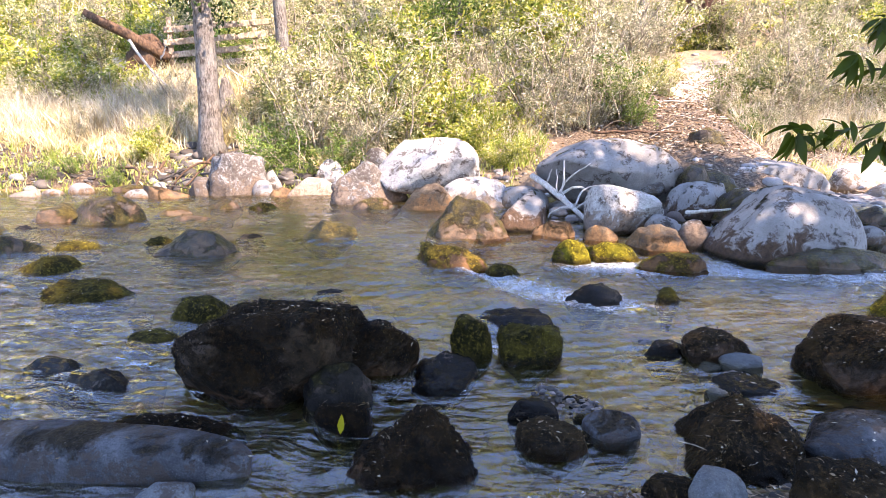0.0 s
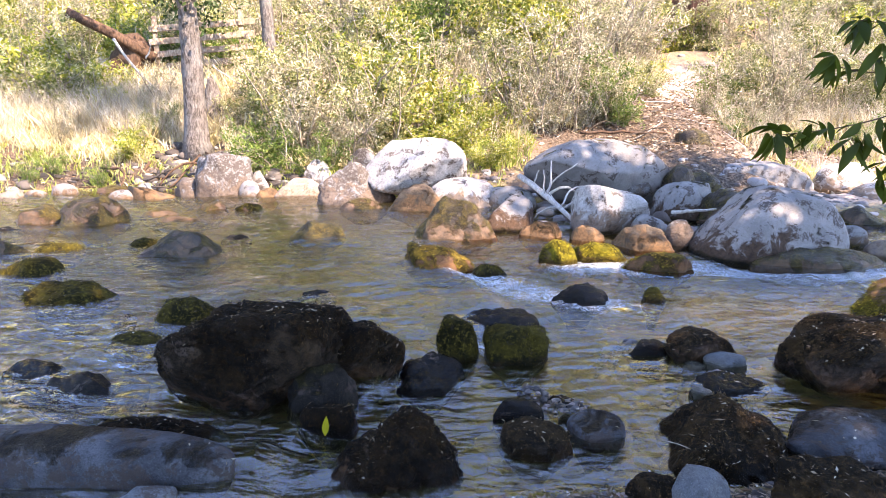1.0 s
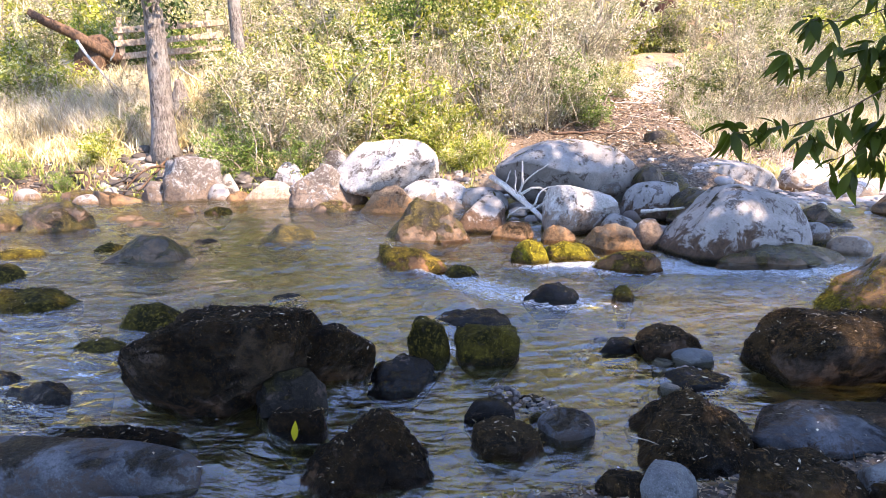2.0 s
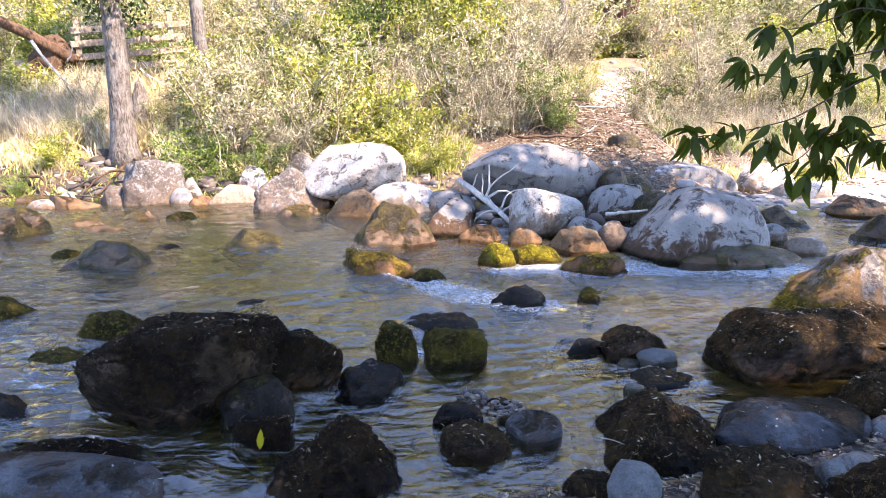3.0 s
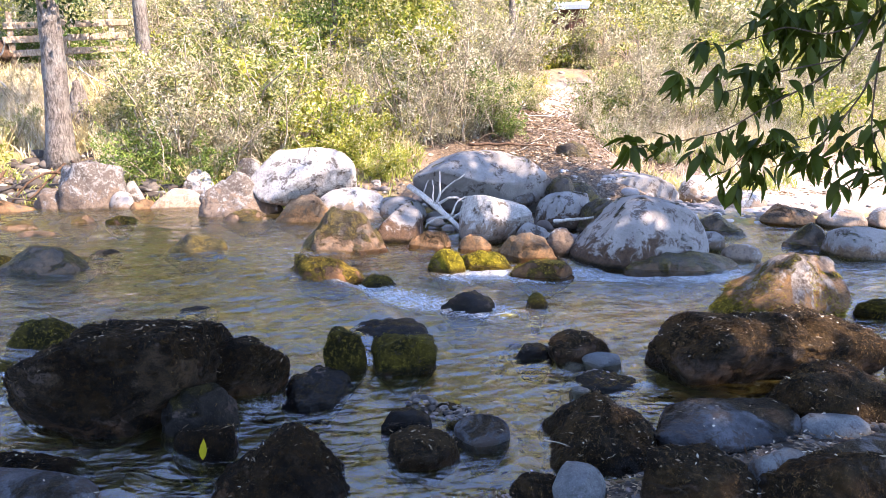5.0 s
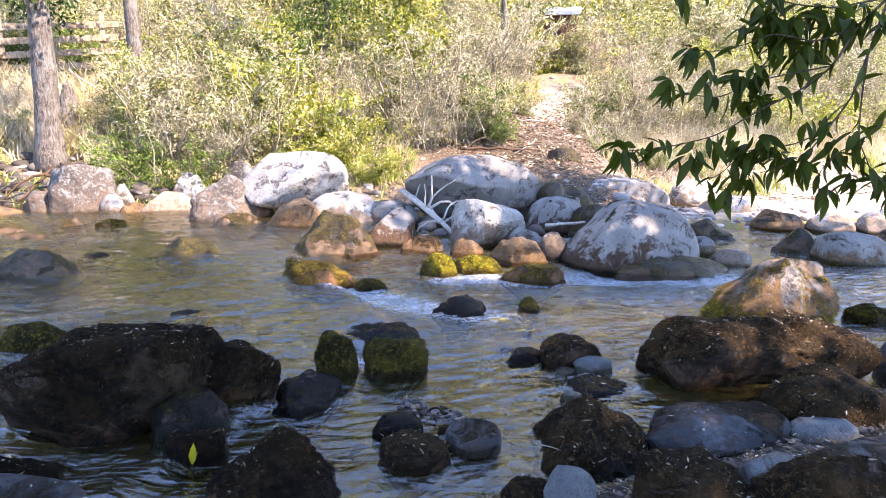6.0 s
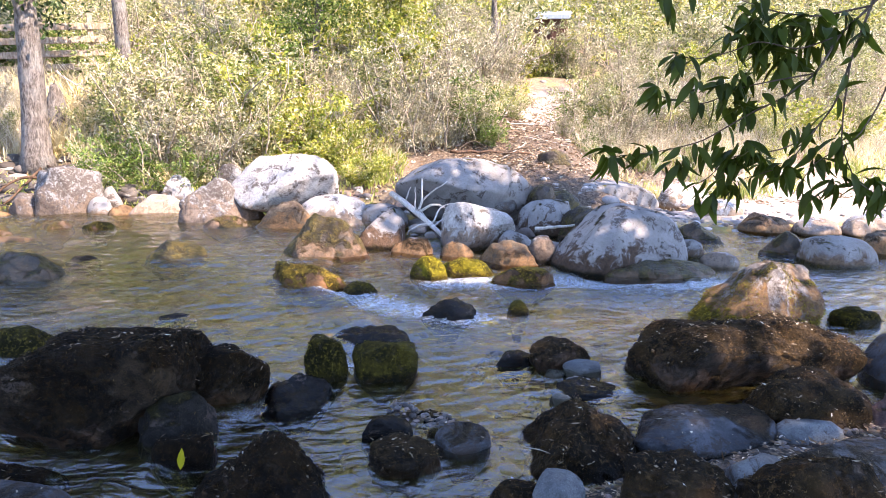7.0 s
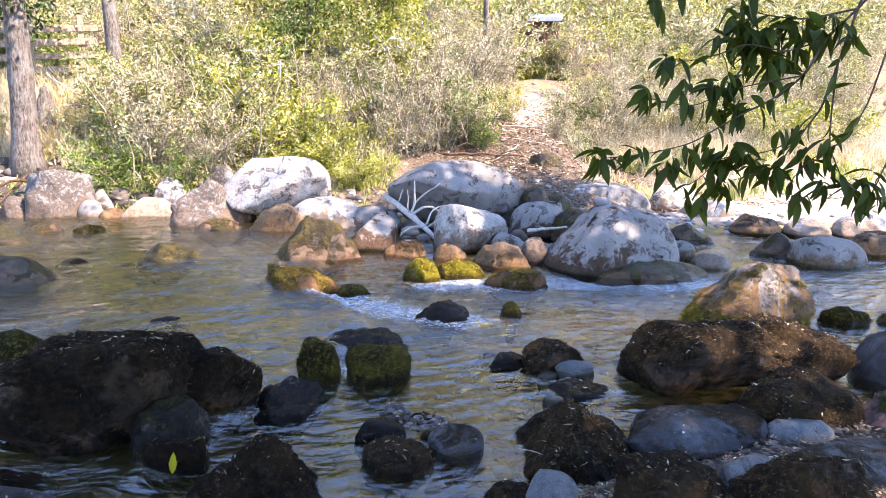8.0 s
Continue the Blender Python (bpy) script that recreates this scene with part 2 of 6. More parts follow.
def water_material():
    """Clear shallow water: a skin that mirrors and lets through, with white broken water where the stream falls."""
    n = Nodes("stream_water")
    place = n.geometry()["Position"]
    x, y, z = n.split(place)
    # ripples drawn out along the flow
    along = n.add("Mapping", Vector=place, Scale=(0.62, 1.55, 1.0), Rotation=(0, 0, 0.2)).outputs[0]
    swell = n.noise(along, 3.4, 3, 0.5, 0.8)
    ripple = n.noise(along, 7.5, 3, 0.45, 1.2)
    tiny = n.noise(along, 34.0, 3, 0.55, 0.6)
    rush = n.add("Attribute")
    rush.attribute_name = "rush"
    lively = n.math("MULTIPLY_ADD", rush.outputs["Fac"], 2.6, 1.0)
    height = n.math("ADD", n.math("MULTIPLY", swell, 1.0), n.math("MULTIPLY_ADD", ripple, 0.62, n.math("MULTIPLY", tiny, 0.10)))
    normal = n.bump(n.math("MULTIPLY", height, lively), 1.0, 0.042)
    clear = n.add("BsdfTransparent", Color=(0.90, 0.81, 0.48))
    shine = n.add("BsdfGlossy", Color=(1, 1, 1), Roughness=0.03, Normal=normal)
    fresnel = n.add("Fresnel", IOR=2.0, Normal=normal)
    murk = n.add("BsdfDiffuse", Color=n.mix(n.noise(place, 0.9, 3, 0.6), (0.30, 0.24, 0.07), (0.42, 0.33, 0.10)))
    body = n.add("MixShader", Fac=0.05)
    n.put(body.inputs[1], clear.outputs[0])
    n.put(body.inputs[2], murk.outputs[0])
    skin = n.add("MixShader", Fac=fresnel.outputs[0])
    n.put(skin.inputs[1], body.outputs[0])
    n.put(skin.inputs[2], shine.outputs[0])
    froth = n.noise(n.add("Mapping", Vector=place, Scale=(1.0, 2.2, 1.0), Rotation=(0, 0, 0.3)).outputs[0], 15, 7, 0.75, 1.6)
    level = n.add("Attribute")
    level.attribute_name = "foam"
    streak = n.noise(n.add("Mapping", Vector=place, Scale=(1.0, 3.0, 1.0), Rotation=(0, 0, 0.45)).outputs[0], 34, 5, 0.7, 2.2)
    white = n.step(n.math("MULTIPLY_ADD", level.outputs["Fac"], 0.41, froth), 0.71, 0.90)
    white = n.math("MULTIPLY", white, n.step(streak, 0.45, 0.60))
    foam = n.add("BsdfDiffuse", Color=(0.72, 0.76, 0.80), Roughness=0.6, Normal=normal)
    both = n.add("MixShader", Fac=white)
    n.put(both.inputs[1], skin.outputs[0])
    n.put(both.inputs[2], foam.outputs[0])
    n.put(n.out.inputs["Surface"], both.outputs[0])
    return n.mat


def leaf_material(name, tint, other, pale=None, glow=0.36, gloss=0.25):
    """A thin leaf: light comes through it; colour differs from leaf to leaf, with shaded hollows painted in."""
    n = Nodes(name)
    pick = n.geometry()["Random Per Island"]
    where = n.coords(1.0)
    colour = n.mix(n.step(pick, 0.1, 0.9), tint, other)
    if pale is not None:
        colour = n.mix(n.step(n.math("FRACT", n.math("MULTIPLY", pick, 7.3)), 0.80, 0.86), colour, pale)
    # shade in the hollows of the foliage, put into the colour as dark patches
    hollow_shade = n.noise(where, 1.3, 3, 0.6)
    colour = n.mix(n.math("MULTIPLY", n.step(hollow_shade, 0.42, 0.62), 0.6), colour, tuple(c * 0.4 for c in tint))
    n.put(n.bsdf.inputs["Base Color"], colour)
    n.put(n.bsdf.inputs["Roughness"], 0.55)
    n.put(n.bsdf.inputs["Specular IOR Level"], gloss)
    thin = n.add("BsdfTranslucent", Color=colour)
    both = n.add("MixShader", Fac=glow)
    n.put(both.inputs[1], n.bsdf.outputs[0])
    n.put(both.inputs[2], thin.outputs[0])
    n.put(n.out.inputs["Surface"], both.outputs[0])
    return n.mat


def wood_material(name, light, dark, scale=1.0, stretch=0.12, relief=0.02, moss=None):
    n = Nodes(name)
    where = n.coords(scale)
    grain = n.add("Mapping", Vector=where, Scale=(1, 1, stretch)).outputs[0]
    crack = n.noise(grain, 26, 6, 0.7, 0.6)
    blotch = n.noise(where, 3.5, 5, 0.6)
    colour = n.mix(n.step(crack, 0.35, 0.65), dark, light)
    colour = n.mix(n.math("MULTIPLY", n.step(blotch, 0.45, 0.7), 0.6), colour, dark if moss is None else moss)
    n.put(n.bsdf.inputs["Base Color"], colour)
    n.put(n.bsdf.inputs["Roughness"], 0.85)
    n.put(n.bsdf.inputs["Specular IOR Level"], 0.2)
    n.put(n.bsdf.inputs["Normal"], n.bump(crack, 0.9, relief))
    return n.mat


M_ground, M_water = ground_material(), water_material()
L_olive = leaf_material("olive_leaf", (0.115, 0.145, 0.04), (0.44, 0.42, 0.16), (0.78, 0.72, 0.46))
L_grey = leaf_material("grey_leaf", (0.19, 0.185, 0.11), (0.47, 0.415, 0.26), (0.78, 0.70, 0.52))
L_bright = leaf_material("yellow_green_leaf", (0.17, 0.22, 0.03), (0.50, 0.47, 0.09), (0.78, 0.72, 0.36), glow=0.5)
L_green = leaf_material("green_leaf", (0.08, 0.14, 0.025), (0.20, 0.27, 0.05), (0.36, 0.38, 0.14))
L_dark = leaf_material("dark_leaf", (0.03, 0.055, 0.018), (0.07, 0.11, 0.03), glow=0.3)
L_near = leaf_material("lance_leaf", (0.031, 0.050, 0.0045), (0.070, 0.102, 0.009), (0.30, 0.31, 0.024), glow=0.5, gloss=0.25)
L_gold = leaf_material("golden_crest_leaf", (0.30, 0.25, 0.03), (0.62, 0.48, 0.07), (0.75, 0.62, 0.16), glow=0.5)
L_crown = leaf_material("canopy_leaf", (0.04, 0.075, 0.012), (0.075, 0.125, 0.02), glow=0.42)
L_moss = leaf_material("brown_moss", (0.0074, 0.00444, 0.00148), (0.0444, 0.0259, 0.00814), (0.1628, 0.1073, 0.0407), glow=0.15, gloss=0.1)
# moss of the umber stones: redder, with sunlight added to its colour
L_umber_sunlit = leaf_material("umber_moss_sunlit", (0.0148, 0.00814, 0.00296), (0.0629, 0.03552, 0.01258), (0.1924, 0.1221, 0.0481), glow=0.15, gloss=0.1)
L_mossgreen = leaf_material("green_moss", (0.034, 0.024, 0.004), (0.15, 0.115, 0.012), (0.32, 0.26, 0.03), glow=0.2, gloss=0.1)
L_mossgold = leaf_material("golden_moss", (0.10, 0.07, 0.006), (0.22, 0.17, 0.012), (0.32, 0.27, 0.03), glow=0.2, gloss=0.1)
L_straw = leaf_material("dry_grass", (0.62, 0.50, 0.27), (0.80, 0.70, 0.46), (0.40, 0.36, 0.12), glow=0.4)
L_grass = leaf_material("green_grass", (0.26, 0.32, 0.06), (0.48, 0.48, 0.14), (0.68, 0.60, 0.34), glow=0.4)
L_stalk = leaf_material("bleached_stalk", (0.50, 0.43, 0.31), (0.72, 0.65, 0.52), (0.30, 0.22, 0.13), glow=0.3)
L_bits = leaf_material("leaf_bits", (0.10, 0.07, 0.04), (0.26, 0.19, 0.12), (0.50, 0.43, 0.32), glow=0.05)
L_litter = leaf_material("dead_leaf", (0.16, 0.09, 0.045), (0.40, 0.29, 0.19), (0.62, 0.54, 0.42), glow=0.05)
L_yellow = leaf_material("yellow_leaf", (0.44, 0.34, 0.012), (0.48, 0.39, 0.02), glow=0.3)
W_bark = wood_material("grey_bark", (0.20, 0.17, 0.15), (0.05, 0.04, 0.033), 1.0, 0.35, 0.07, (0.21, 0.20, 0.185))
W_dry = wood_material("dry_stem", (0.40, 0.335, 0.26), (0.19, 0.145, 0.105))
W_twig = wood_material("twig_bark", (0.12, 0.09, 0.065), (0.05, 0.036, 0.026))
W_bleached = wood_material("bleached_wood", (0.55, 0.50, 0.45), (0.30, 0.26, 0.22), 2.0, 0.08, 0.01)
W_plank = wood_material("weathered_plank", (0.40, 0.31, 0.22), (0.17, 0.115, 0.075), 1.0, 0.3)
W_rotten = wood_material("rotten_wood", (0.13, 0.075, 0.045), (0.045, 0.026, 0.017), 1.0, 0.2, 0.04)
M_wall = wood_material("red_brown_board", (0.16, 0.075, 0.05), (0.09, 0.045, 0.03))
M_roof = wood_material("blue_grey_sheet", (0.34, 0.42, 0.50), (0.26, 0.32, 0.38))
M_fascia = wood_material("pale_board", (0.42, 0.45, 0.50), (0.32, 0.34, 0.38))

# ---- building helpers ----


def mesh_of(name, verts, faces, material, smooth=True):
    me = bpy.data.meshes.new(name)
    me.from_pydata(np.asarray(verts, float).tolist(), [], [list(map(int, f)) for f in faces])
    me.materials.append(material)
    me.polygons.foreach_set("use_smooth", np.full(len(me.polygons), smooth))
    me.update()
    return me


def part(name, data, parent, label=""):
    ob = new(name, data)
    ob.parent = parent
    return tagged(ob, label)


def empty(name, x, y, z, label, category, group="", turn=0.0, size=1.0):
    ob = new(name)
    ob.matrix_basis = pose(x, y, z, 0, 0, turn) @ Matrix.Scale(size, 4)
    return tagged(ob, label, category, group)


def tube(points, radii, sides=7, wobble=0.0, seed=0):
    """Rings along a line: vertices and faces of a limb."""
    pts = np.asarray(points, float)
    rng = np.random.RandomState(seed)
    step = np.gradient(pts, axis=0)
    step /= np.linalg.norm(step, axis=1)[:, None] + 1e-9
    side = np.cross(step, (0.31, 0.17, 0.93) if abs(step[0, 2]) < 0.8 else (1.0, 0.2, 0.1))
    side /= np.linalg.norm(side, axis=1)[:, None] + 1e-9
    over = np.cross(step, side)
    a = np.arange(sides) * 2 * math.pi / sides
    ring = side[:, None] * np.cos(a)[None, :, None] + over[:, None] * np.sin(a)[None, :, None]
    r = np.asarray(radii, float)[:, None] * (1 + wobble * rng.normal(size=(len(pts), sides)))
    verts = (pts[:, None] + ring * r[:, :, None]).reshape(-1, 3)
    faces = [(i * sides + j, i * sides + (j + 1) % sides, (i + 1) * sides + (j + 1) % sides, (i + 1) * sides + j)
             for i in range(len(pts) - 1) for j in range(sides)]
    faces += [tuple(reversed(range(sides))), tuple((len(pts) - 1) * sides + j for j in range(sides))]
    return verts, faces


def joined(pieces):
    verts, faces, count = [], [], 0
    for v, f in pieces:
        verts.append(np.asarray(v))
        faces += [tuple(i + count for i in face) for face in f]
        count += len(v)
    return np.vstack(verts), faces


def leaves_at(places, ways, lengths, widths, rng, curl=0.25):
    """Small folded blades, one for each place, pointing along its way."""
    n = len(places)
    ways = ways / (np.linalg.norm(ways, axis=1)[:, None] + 1e-9)
    side = np.cross(ways, rng.normal(size=(n, 3)))
    side /= np.linalg.norm(side, axis=1)[:, None] + 1e-9
    face = np.cross(side, ways)
    lengths, widths = np.broadcast_to(lengths, n)[:, None], np.broadcast_to(widths, n)[:, None]
    mid = places + ways * lengths * 0.45
    verts = np.stack([places, mid + side * widths / 2 + face * widths * curl, places + ways * lengths - face * lengths * curl * 0.4,
                      mid - side * widths / 2 + face * widths * curl], 1).reshape(-1, 3)
    k = np.arange(n)[:, None] * 4
    return verts, np.hstack([k, k + 1, k + 2, k + 3])


def ball(level):
    bm = bmesh.new()
    bmesh.ops.create_icosphere(bm, subdivisions=level, radius=1)
    u = np.array([v.co[:] for v in bm.verts])
    f = [tuple(v.index for v in face.verts) for face in bm.faces]
    bm.free()
    return u / np.linalg.norm(u, axis=1)[:, None], f


BALLS = {level: ball(level) for level in (2, 3, 4, 5, 6)}


def smooth(a, b, v):
    k = np.clip((v - a) / (b - a), 0, 1)
    return k * k * (3 - 2 * k)


def waves(p, seed, freq, count=4):
    """A lumpy field, about -1 to 1, from a few crossing sines."""
    rng = np.random.RandomState(seed)
    total = np.zeros(len(p))
    for _ in range(count):
        k = rng.normal(size=p.shape[1])
        k *= freq / np.linalg.norm(k)
        total += np.sin(p @ k + rng.uniform(0, 6.28))
    return total / count ** 0.5


def rock_shape(u, w, d, h, mid, sink, sq, rough, cuts, lean, turn, seed, tip=0.0, planes=()):
    """Unit directions to the skin of a stone: w wide, d deep, h high over its footing, widest at mid of its height.
    planes: broken faces, each by its bearing (0 to the right, 90 away) and rise in degrees and its distance from the core."""
    rng = np.random.RandomState(seed)
    p = u / (np.abs(u) ** sq).sum(1)[:, None] ** (1 / sq)
    for _ in range(cuts):
        n = rng.normal(size=3)
        n[2] = abs(n[2]) * 0.5
        n /= np.linalg.norm(n)
        over = np.maximum(p @ n - rng.uniform(0.58, 0.86), 0)
        p = p - n * (over * 0.93)[:, None]
    for bearing, rise, far in planes:
        a, b = math.radians(bearing), math.radians(rise)
        n = np.array([math.cos(a) * math.cos(b), math.sin(a) * math.cos(b), math.sin(b)])
        over = np.maximum(p @ n - far, 0)
        p = p - n * (over * 0.84)[:, None]
    bump = waves(p, seed + 1, 2.2) + 0.55 * waves(p, seed + 2, 4.6) + 0.28 * waves(p, seed + 3, 9.5, 5) + 0.14 * waves(p, seed + 4, 21, 6)
    p = p * (1 + rough * bump)[:, None]
    z = p[:, 2] / p[:, 2].max()
    z = np.where(z > 0, mid * h + (1 - mid) * h * z, mid * h + (mid * h + sink) * z)
    low, high = p[:, :2].min(0), p[:, :2].max(0)
    p[:, :2] = (p[:, :2] - (low + high) / 2) / ((high - low) / 2)
    x = p[:, 0] * w / 2 + lean * w * np.clip(z / h, 0, 1)
    y = p[:, 1] * d / 2
    y = y - tip * d * np.clip(z / h, -0.5, 1)
    tuck = np.clip(1 + np.minimum(z + 0.03, 0) * 4.0, 0.35, 1)
    x, y = x * tuck, y * tuck
    c, s = math.cos(turn), math.sin(turn)
    return np.column_stack([x * c - y * s, x * s + y * c, z])


def bank_line(x):
    """How far the river reaches at x: the foot of the opposite bank."""
    return 11.3 - 3.2 * smooth(-1.0, 9.0, x) - 0.35 * np.sin(x * 0.55 + 1) - 0.25 * np.clip(x - 9, 0, 30)


def ground_height(x, y):
    """Bed of the river, the near gravel shore and the hillside opposite."""
    q = np.column_stack([x, y])
    s = y - bank_line(x)
    low = smooth(5.0, 7.5, x)
    rise = (1.0 * (1 - low) + 0.34 * low) * smooth(-0.3, 2.3 + 2.5 * low, s)
    slope = np.maximum(s - 2.2 - 1.6 * low, 0) * 0.30
    # the steep rise past the crest is out of view, there for reflections
    steep = np.maximum(y - 31, 0)
    hill = slope + np.where(steep > 28, 19.6 + (steep - 28) * 0.12, steep * 0.7)
    bed = -0.21 + 0.05 * waves(q, 5, 1.7) + 0.02 * waves(q, 6, 5)
    shore = 0.27 * smooth(3.1, 2.3, y + 0.28 * np.clip(2.4 - x, 0, 4) + 0.25 * waves(q, 7, 1.9)) + 0.55 * smooth(1.5, -4, y)
    far = smooth(0.5, -3, y) * np.maximum(-y - 3, 0) * 0.08
    bump = (0.05 * waves(q, 8, 2.3) + 0.10 * waves(q, 9, 0.8)) * smooth(0, 2, s)
    for mx, my, r, h in ((0.80, 3.12, 0.34, 0.235), (1.78, 3.50, 0.36, 0.235), (1.42, 4.10, 0.26, 0.235), (0.55, 3.22, 0.2, 0.225)):
        bed = bed + h * np.exp(-((x - mx) ** 2 + (y - my) ** 2) / (0.45 * r * r))
    return bed + (rise + 0.21) * smooth(-0.7, 0.9, s) * 0.98 + hill + bump + shore + far


STONES = []


def roughened(verts, size, amount, seed):
    """Chips and hollows in the skin, in step with the size of the stone."""
    mid = verts.mean(0)
    out = verts - mid
    length = np.linalg.norm(out, axis=1)[:, None]
    shift = Vector((seed * 1.7, seed * 0.3, seed * 2.9))
    f = 2.6 / size
    lump = np.array([noise.fractal(Vector(v) * f + shift, 0.8, 2.1, 6) for v in verts.tolist()])
    crack = np.array([abs(noise.noise(Vector(v) * f * 1.3 - shift)) for v in verts.tolist()])
    push = amount * size * (0.7 * lump - 0.22 * smooth(0.08, 0.0, crack))
    return verts + out / length * push[:, None]


def stone(name, label, material, x, y, z, w, d, h, mid=0.25, sq=2.3, rough=0.05, cuts=3, lean=0.0, turn=0, seed=1, sink=0.25, tip=0.0, planes=()):
    """One stone, its footing at x, y, z."""
    near = math.hypot(x, y) / max(w, 0.05)
    u, faces = BALLS[6 if near < 4 else 5 if near < 9 else 4 if near < 30 else 3]
    verts = rock_shape(u, w, d, h, mid, sink, sq, rough, cuts, lean, math.radians(turn), seed, tip, planes)
    verts = roughened(verts, min(w, d, h * 2), 0.035 if material in (M_pale, M_white, M_slate, M_footed, M_grey) else 0.16 if material is M_wet else 0.11, seed)
    ob = new(name, mesh_of(name, verts, faces, material))
    ob.location = (x, y, z)
    STONES.append((ob, verts + (x, y, z), faces, material.name))
    category = {"boulder": "boulder", "rock": "rock", "stone": "stone"}[name]
    return tagged(ob, label, category, "stones of the stream")


# ---- ground ----


def stretched(low, high, step, far, count):
    """Even steps in the middle, wider and wider outside."""
    core = np.arange(low, high, step)
    out = np.geomspace(step, far, count)
    return np.concatenate([low - np.cumsum(out)[::-1], core, core[-1] + np.cumsum(out)])


def sheet(xs, ys, height):
    gx, gy = np.meshgrid(xs, ys)
    x, y = gx.ravel(), gy.ravel()
    verts = np.column_stack([x, y, height(x, y)])
    nx, ny = len(xs), len(ys)
    i = (np.arange(ny - 1)[:, None] * nx + np.arange(nx - 1)[None]).ravel()
    return verts, np.column_stack([i, i + 1, i + nx + 1, i + nx])


verts, faces = sheet(stretched(-11, 15, 0.12, 45, 22), stretched(-2, 24, 0.12, 45, 22), ground_height)
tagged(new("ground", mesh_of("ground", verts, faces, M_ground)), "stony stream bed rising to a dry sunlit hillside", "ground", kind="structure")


# ---- water ----
# the lip over which the stream drops, and the lines of white water below it


def drop_side(x, y):
    """Above 0 upstream of the lip, below 0 downstream."""
    lip = np.interp(y, [2.6, 3.4, 3.9, 4.5, 5.2, 6.2, 8.0, 10.0], [-0.7, -0.25, 0.05, 0.62, 0.55, 0.15, 0.55, 1.2])
    return lip - x


def near_line(x, y, line, wide):
    """1 on a bent line, falling off to 0 at wide."""
    best = np.full(len(x), 1e9)
    for (ax, ay), (bx, by) in zip(line, line[1:]):
        t = np.clip(((x - ax) * (bx - ax) + (y - ay) * (by - ay)) / ((bx - ax) ** 2 + (by - ay) ** 2), 0, 1)
        best = np.minimum(best, np.hypot(x - ax - t * (bx - ax), y - ay - t * (by - ay)))
    return smooth(1, 0, best / wide)


def water_height(x, y):
    q = np.column_stack([x, y])
    flow = np.column_stack([x * 0.62 + y * 0.15, y * 1.65 - x * 0.25])
    lively = (1.0 + 1.3 * rush_field(x, y)) * (1 - 0.15 * smooth(6, 10, y))
    bent = flow + 0.10 * np.column_stack([waves(q, 36, 2.1), waves(q, 37, 2.6)])
    swell = 0.010 * waves(flow, 31, 4.0, 9) + 0.0085 * waves(bent, 32, 11, 14)
    chop = 0.0080 * (1 - np.abs(waves(bent, 33, 19, 12))) + 0.0024 * waves(bent, 34, 40, 16) + 0.0006 * waves(bent, 38, 80, 18)
    swell = swell * (0.75 + 0.4 * waves(q, 35, 1.3, 5))
    chop = chop * (0.9 + 0.5 * waves(q, 39, 1.9, 5))
    near = smooth(14, 10, np.abs(x)) * smooth(13, 11, y)
    dome = 0.055 * np.exp(-((x - 0.42) / 0.42) ** 2 - ((y - 4.80) / 0.30) ** 2) * smooth(4.45, 4.62, y)
    return dome + 0.06 * smooth(-0.12, 0.12, drop_side(x, y)) + (swell * lively + chop * (1.0 + 0.5 * rush_field(x, y))) * near


def rush_field(x, y):
    fall = near_line(x, y, FALL, 0.9)
    race = near_line(x, y, RACE, 1.0)
    left = near_line(x, y, [(-4.6, 6.0), (-3.4, 5.0), (-2.0, 4.2), (-1.7, 3.4), (-2.2, 2.9)], 1.7)
    calm = near_line(x, y, [(-1.25, 3.05), (-0.55, 2.95)], 0.55) + near_line(x, y, [(0.7, 3.4), (1.25, 3.8)], 0.7) + 0.75 * near_line(x, y, [(-2.4, 7.2), (-0.9, 6.0), (-0.1, 4.9)], 1.6) + near_line(x, y, [(2.2, 3.15), (3.0, 3.0)], 0.45)
    return np.clip(fall + race + 1.0 * left, 0, 1) - 0.22 * np.clip(calm, 0, 1)


def foam_field(x, y):
    fall = 0.9 * near_line(x, y, FALL, 0.7)
    race = 0.9 * near_line(x, y, RACE, 0.75)
    spill = near_line(x, y, [(0.30, 4.05), (0.42, 3.85)], 0.16) + near_line(x, y, [(-0.05, 3.5), (0.08, 3.35)], 0.12)
    left = 0.5 * near_line(x, y, [(-3.4, 5.2), (-2.7, 4.7), (-2.6, 4.2)], 0.5)
    back = 0.5 * near_line(x, y, [(-1.9, 9.2), (-1.5, 9.1)], 0.3) + 0.5 * near_line(x, y, [(-2.9, 8.5), (-2.5, 8.3)], 0.3)
    return np.clip(fall + race + spill + left + back, 0, 1)


FALL = [(0.40, 5.95), (0.62, 5.55), (0.95, 5.25), (1.4, 4.98)]
RACE = [(1.5, 6.2), (2.2, 6.15), (2.9, 6.1), (3.6, 5.9), (4.4, 5.7), (4.9, 5.6)]
verts, faces = sheet(stretched(-5.5, 7.5, 0.025, 40, 60), np.concatenate([[-4, -1, 0.5], np.arange(1.4, 6.0, 0.02), np.arange(6.0, 9.0, 0.03), np.arange(9.0, 13.2, 0.05), [14, 16, 20, 30]]), water_height)
me = mesh_of("water", verts, faces, M_water)
me.attributes.new("foam", "FLOAT", "POINT").data.foreach_set("value", foam_field(verts[:, 0], verts[:, 1]))
me.attributes.new("rush", "FLOAT", "POINT").data.foreach_set("value", rush_field(verts[:, 0], verts[:, 1]))
tagged(new("water", me), "clear shallow stream with ripples and white rapids", "water", kind="structure")

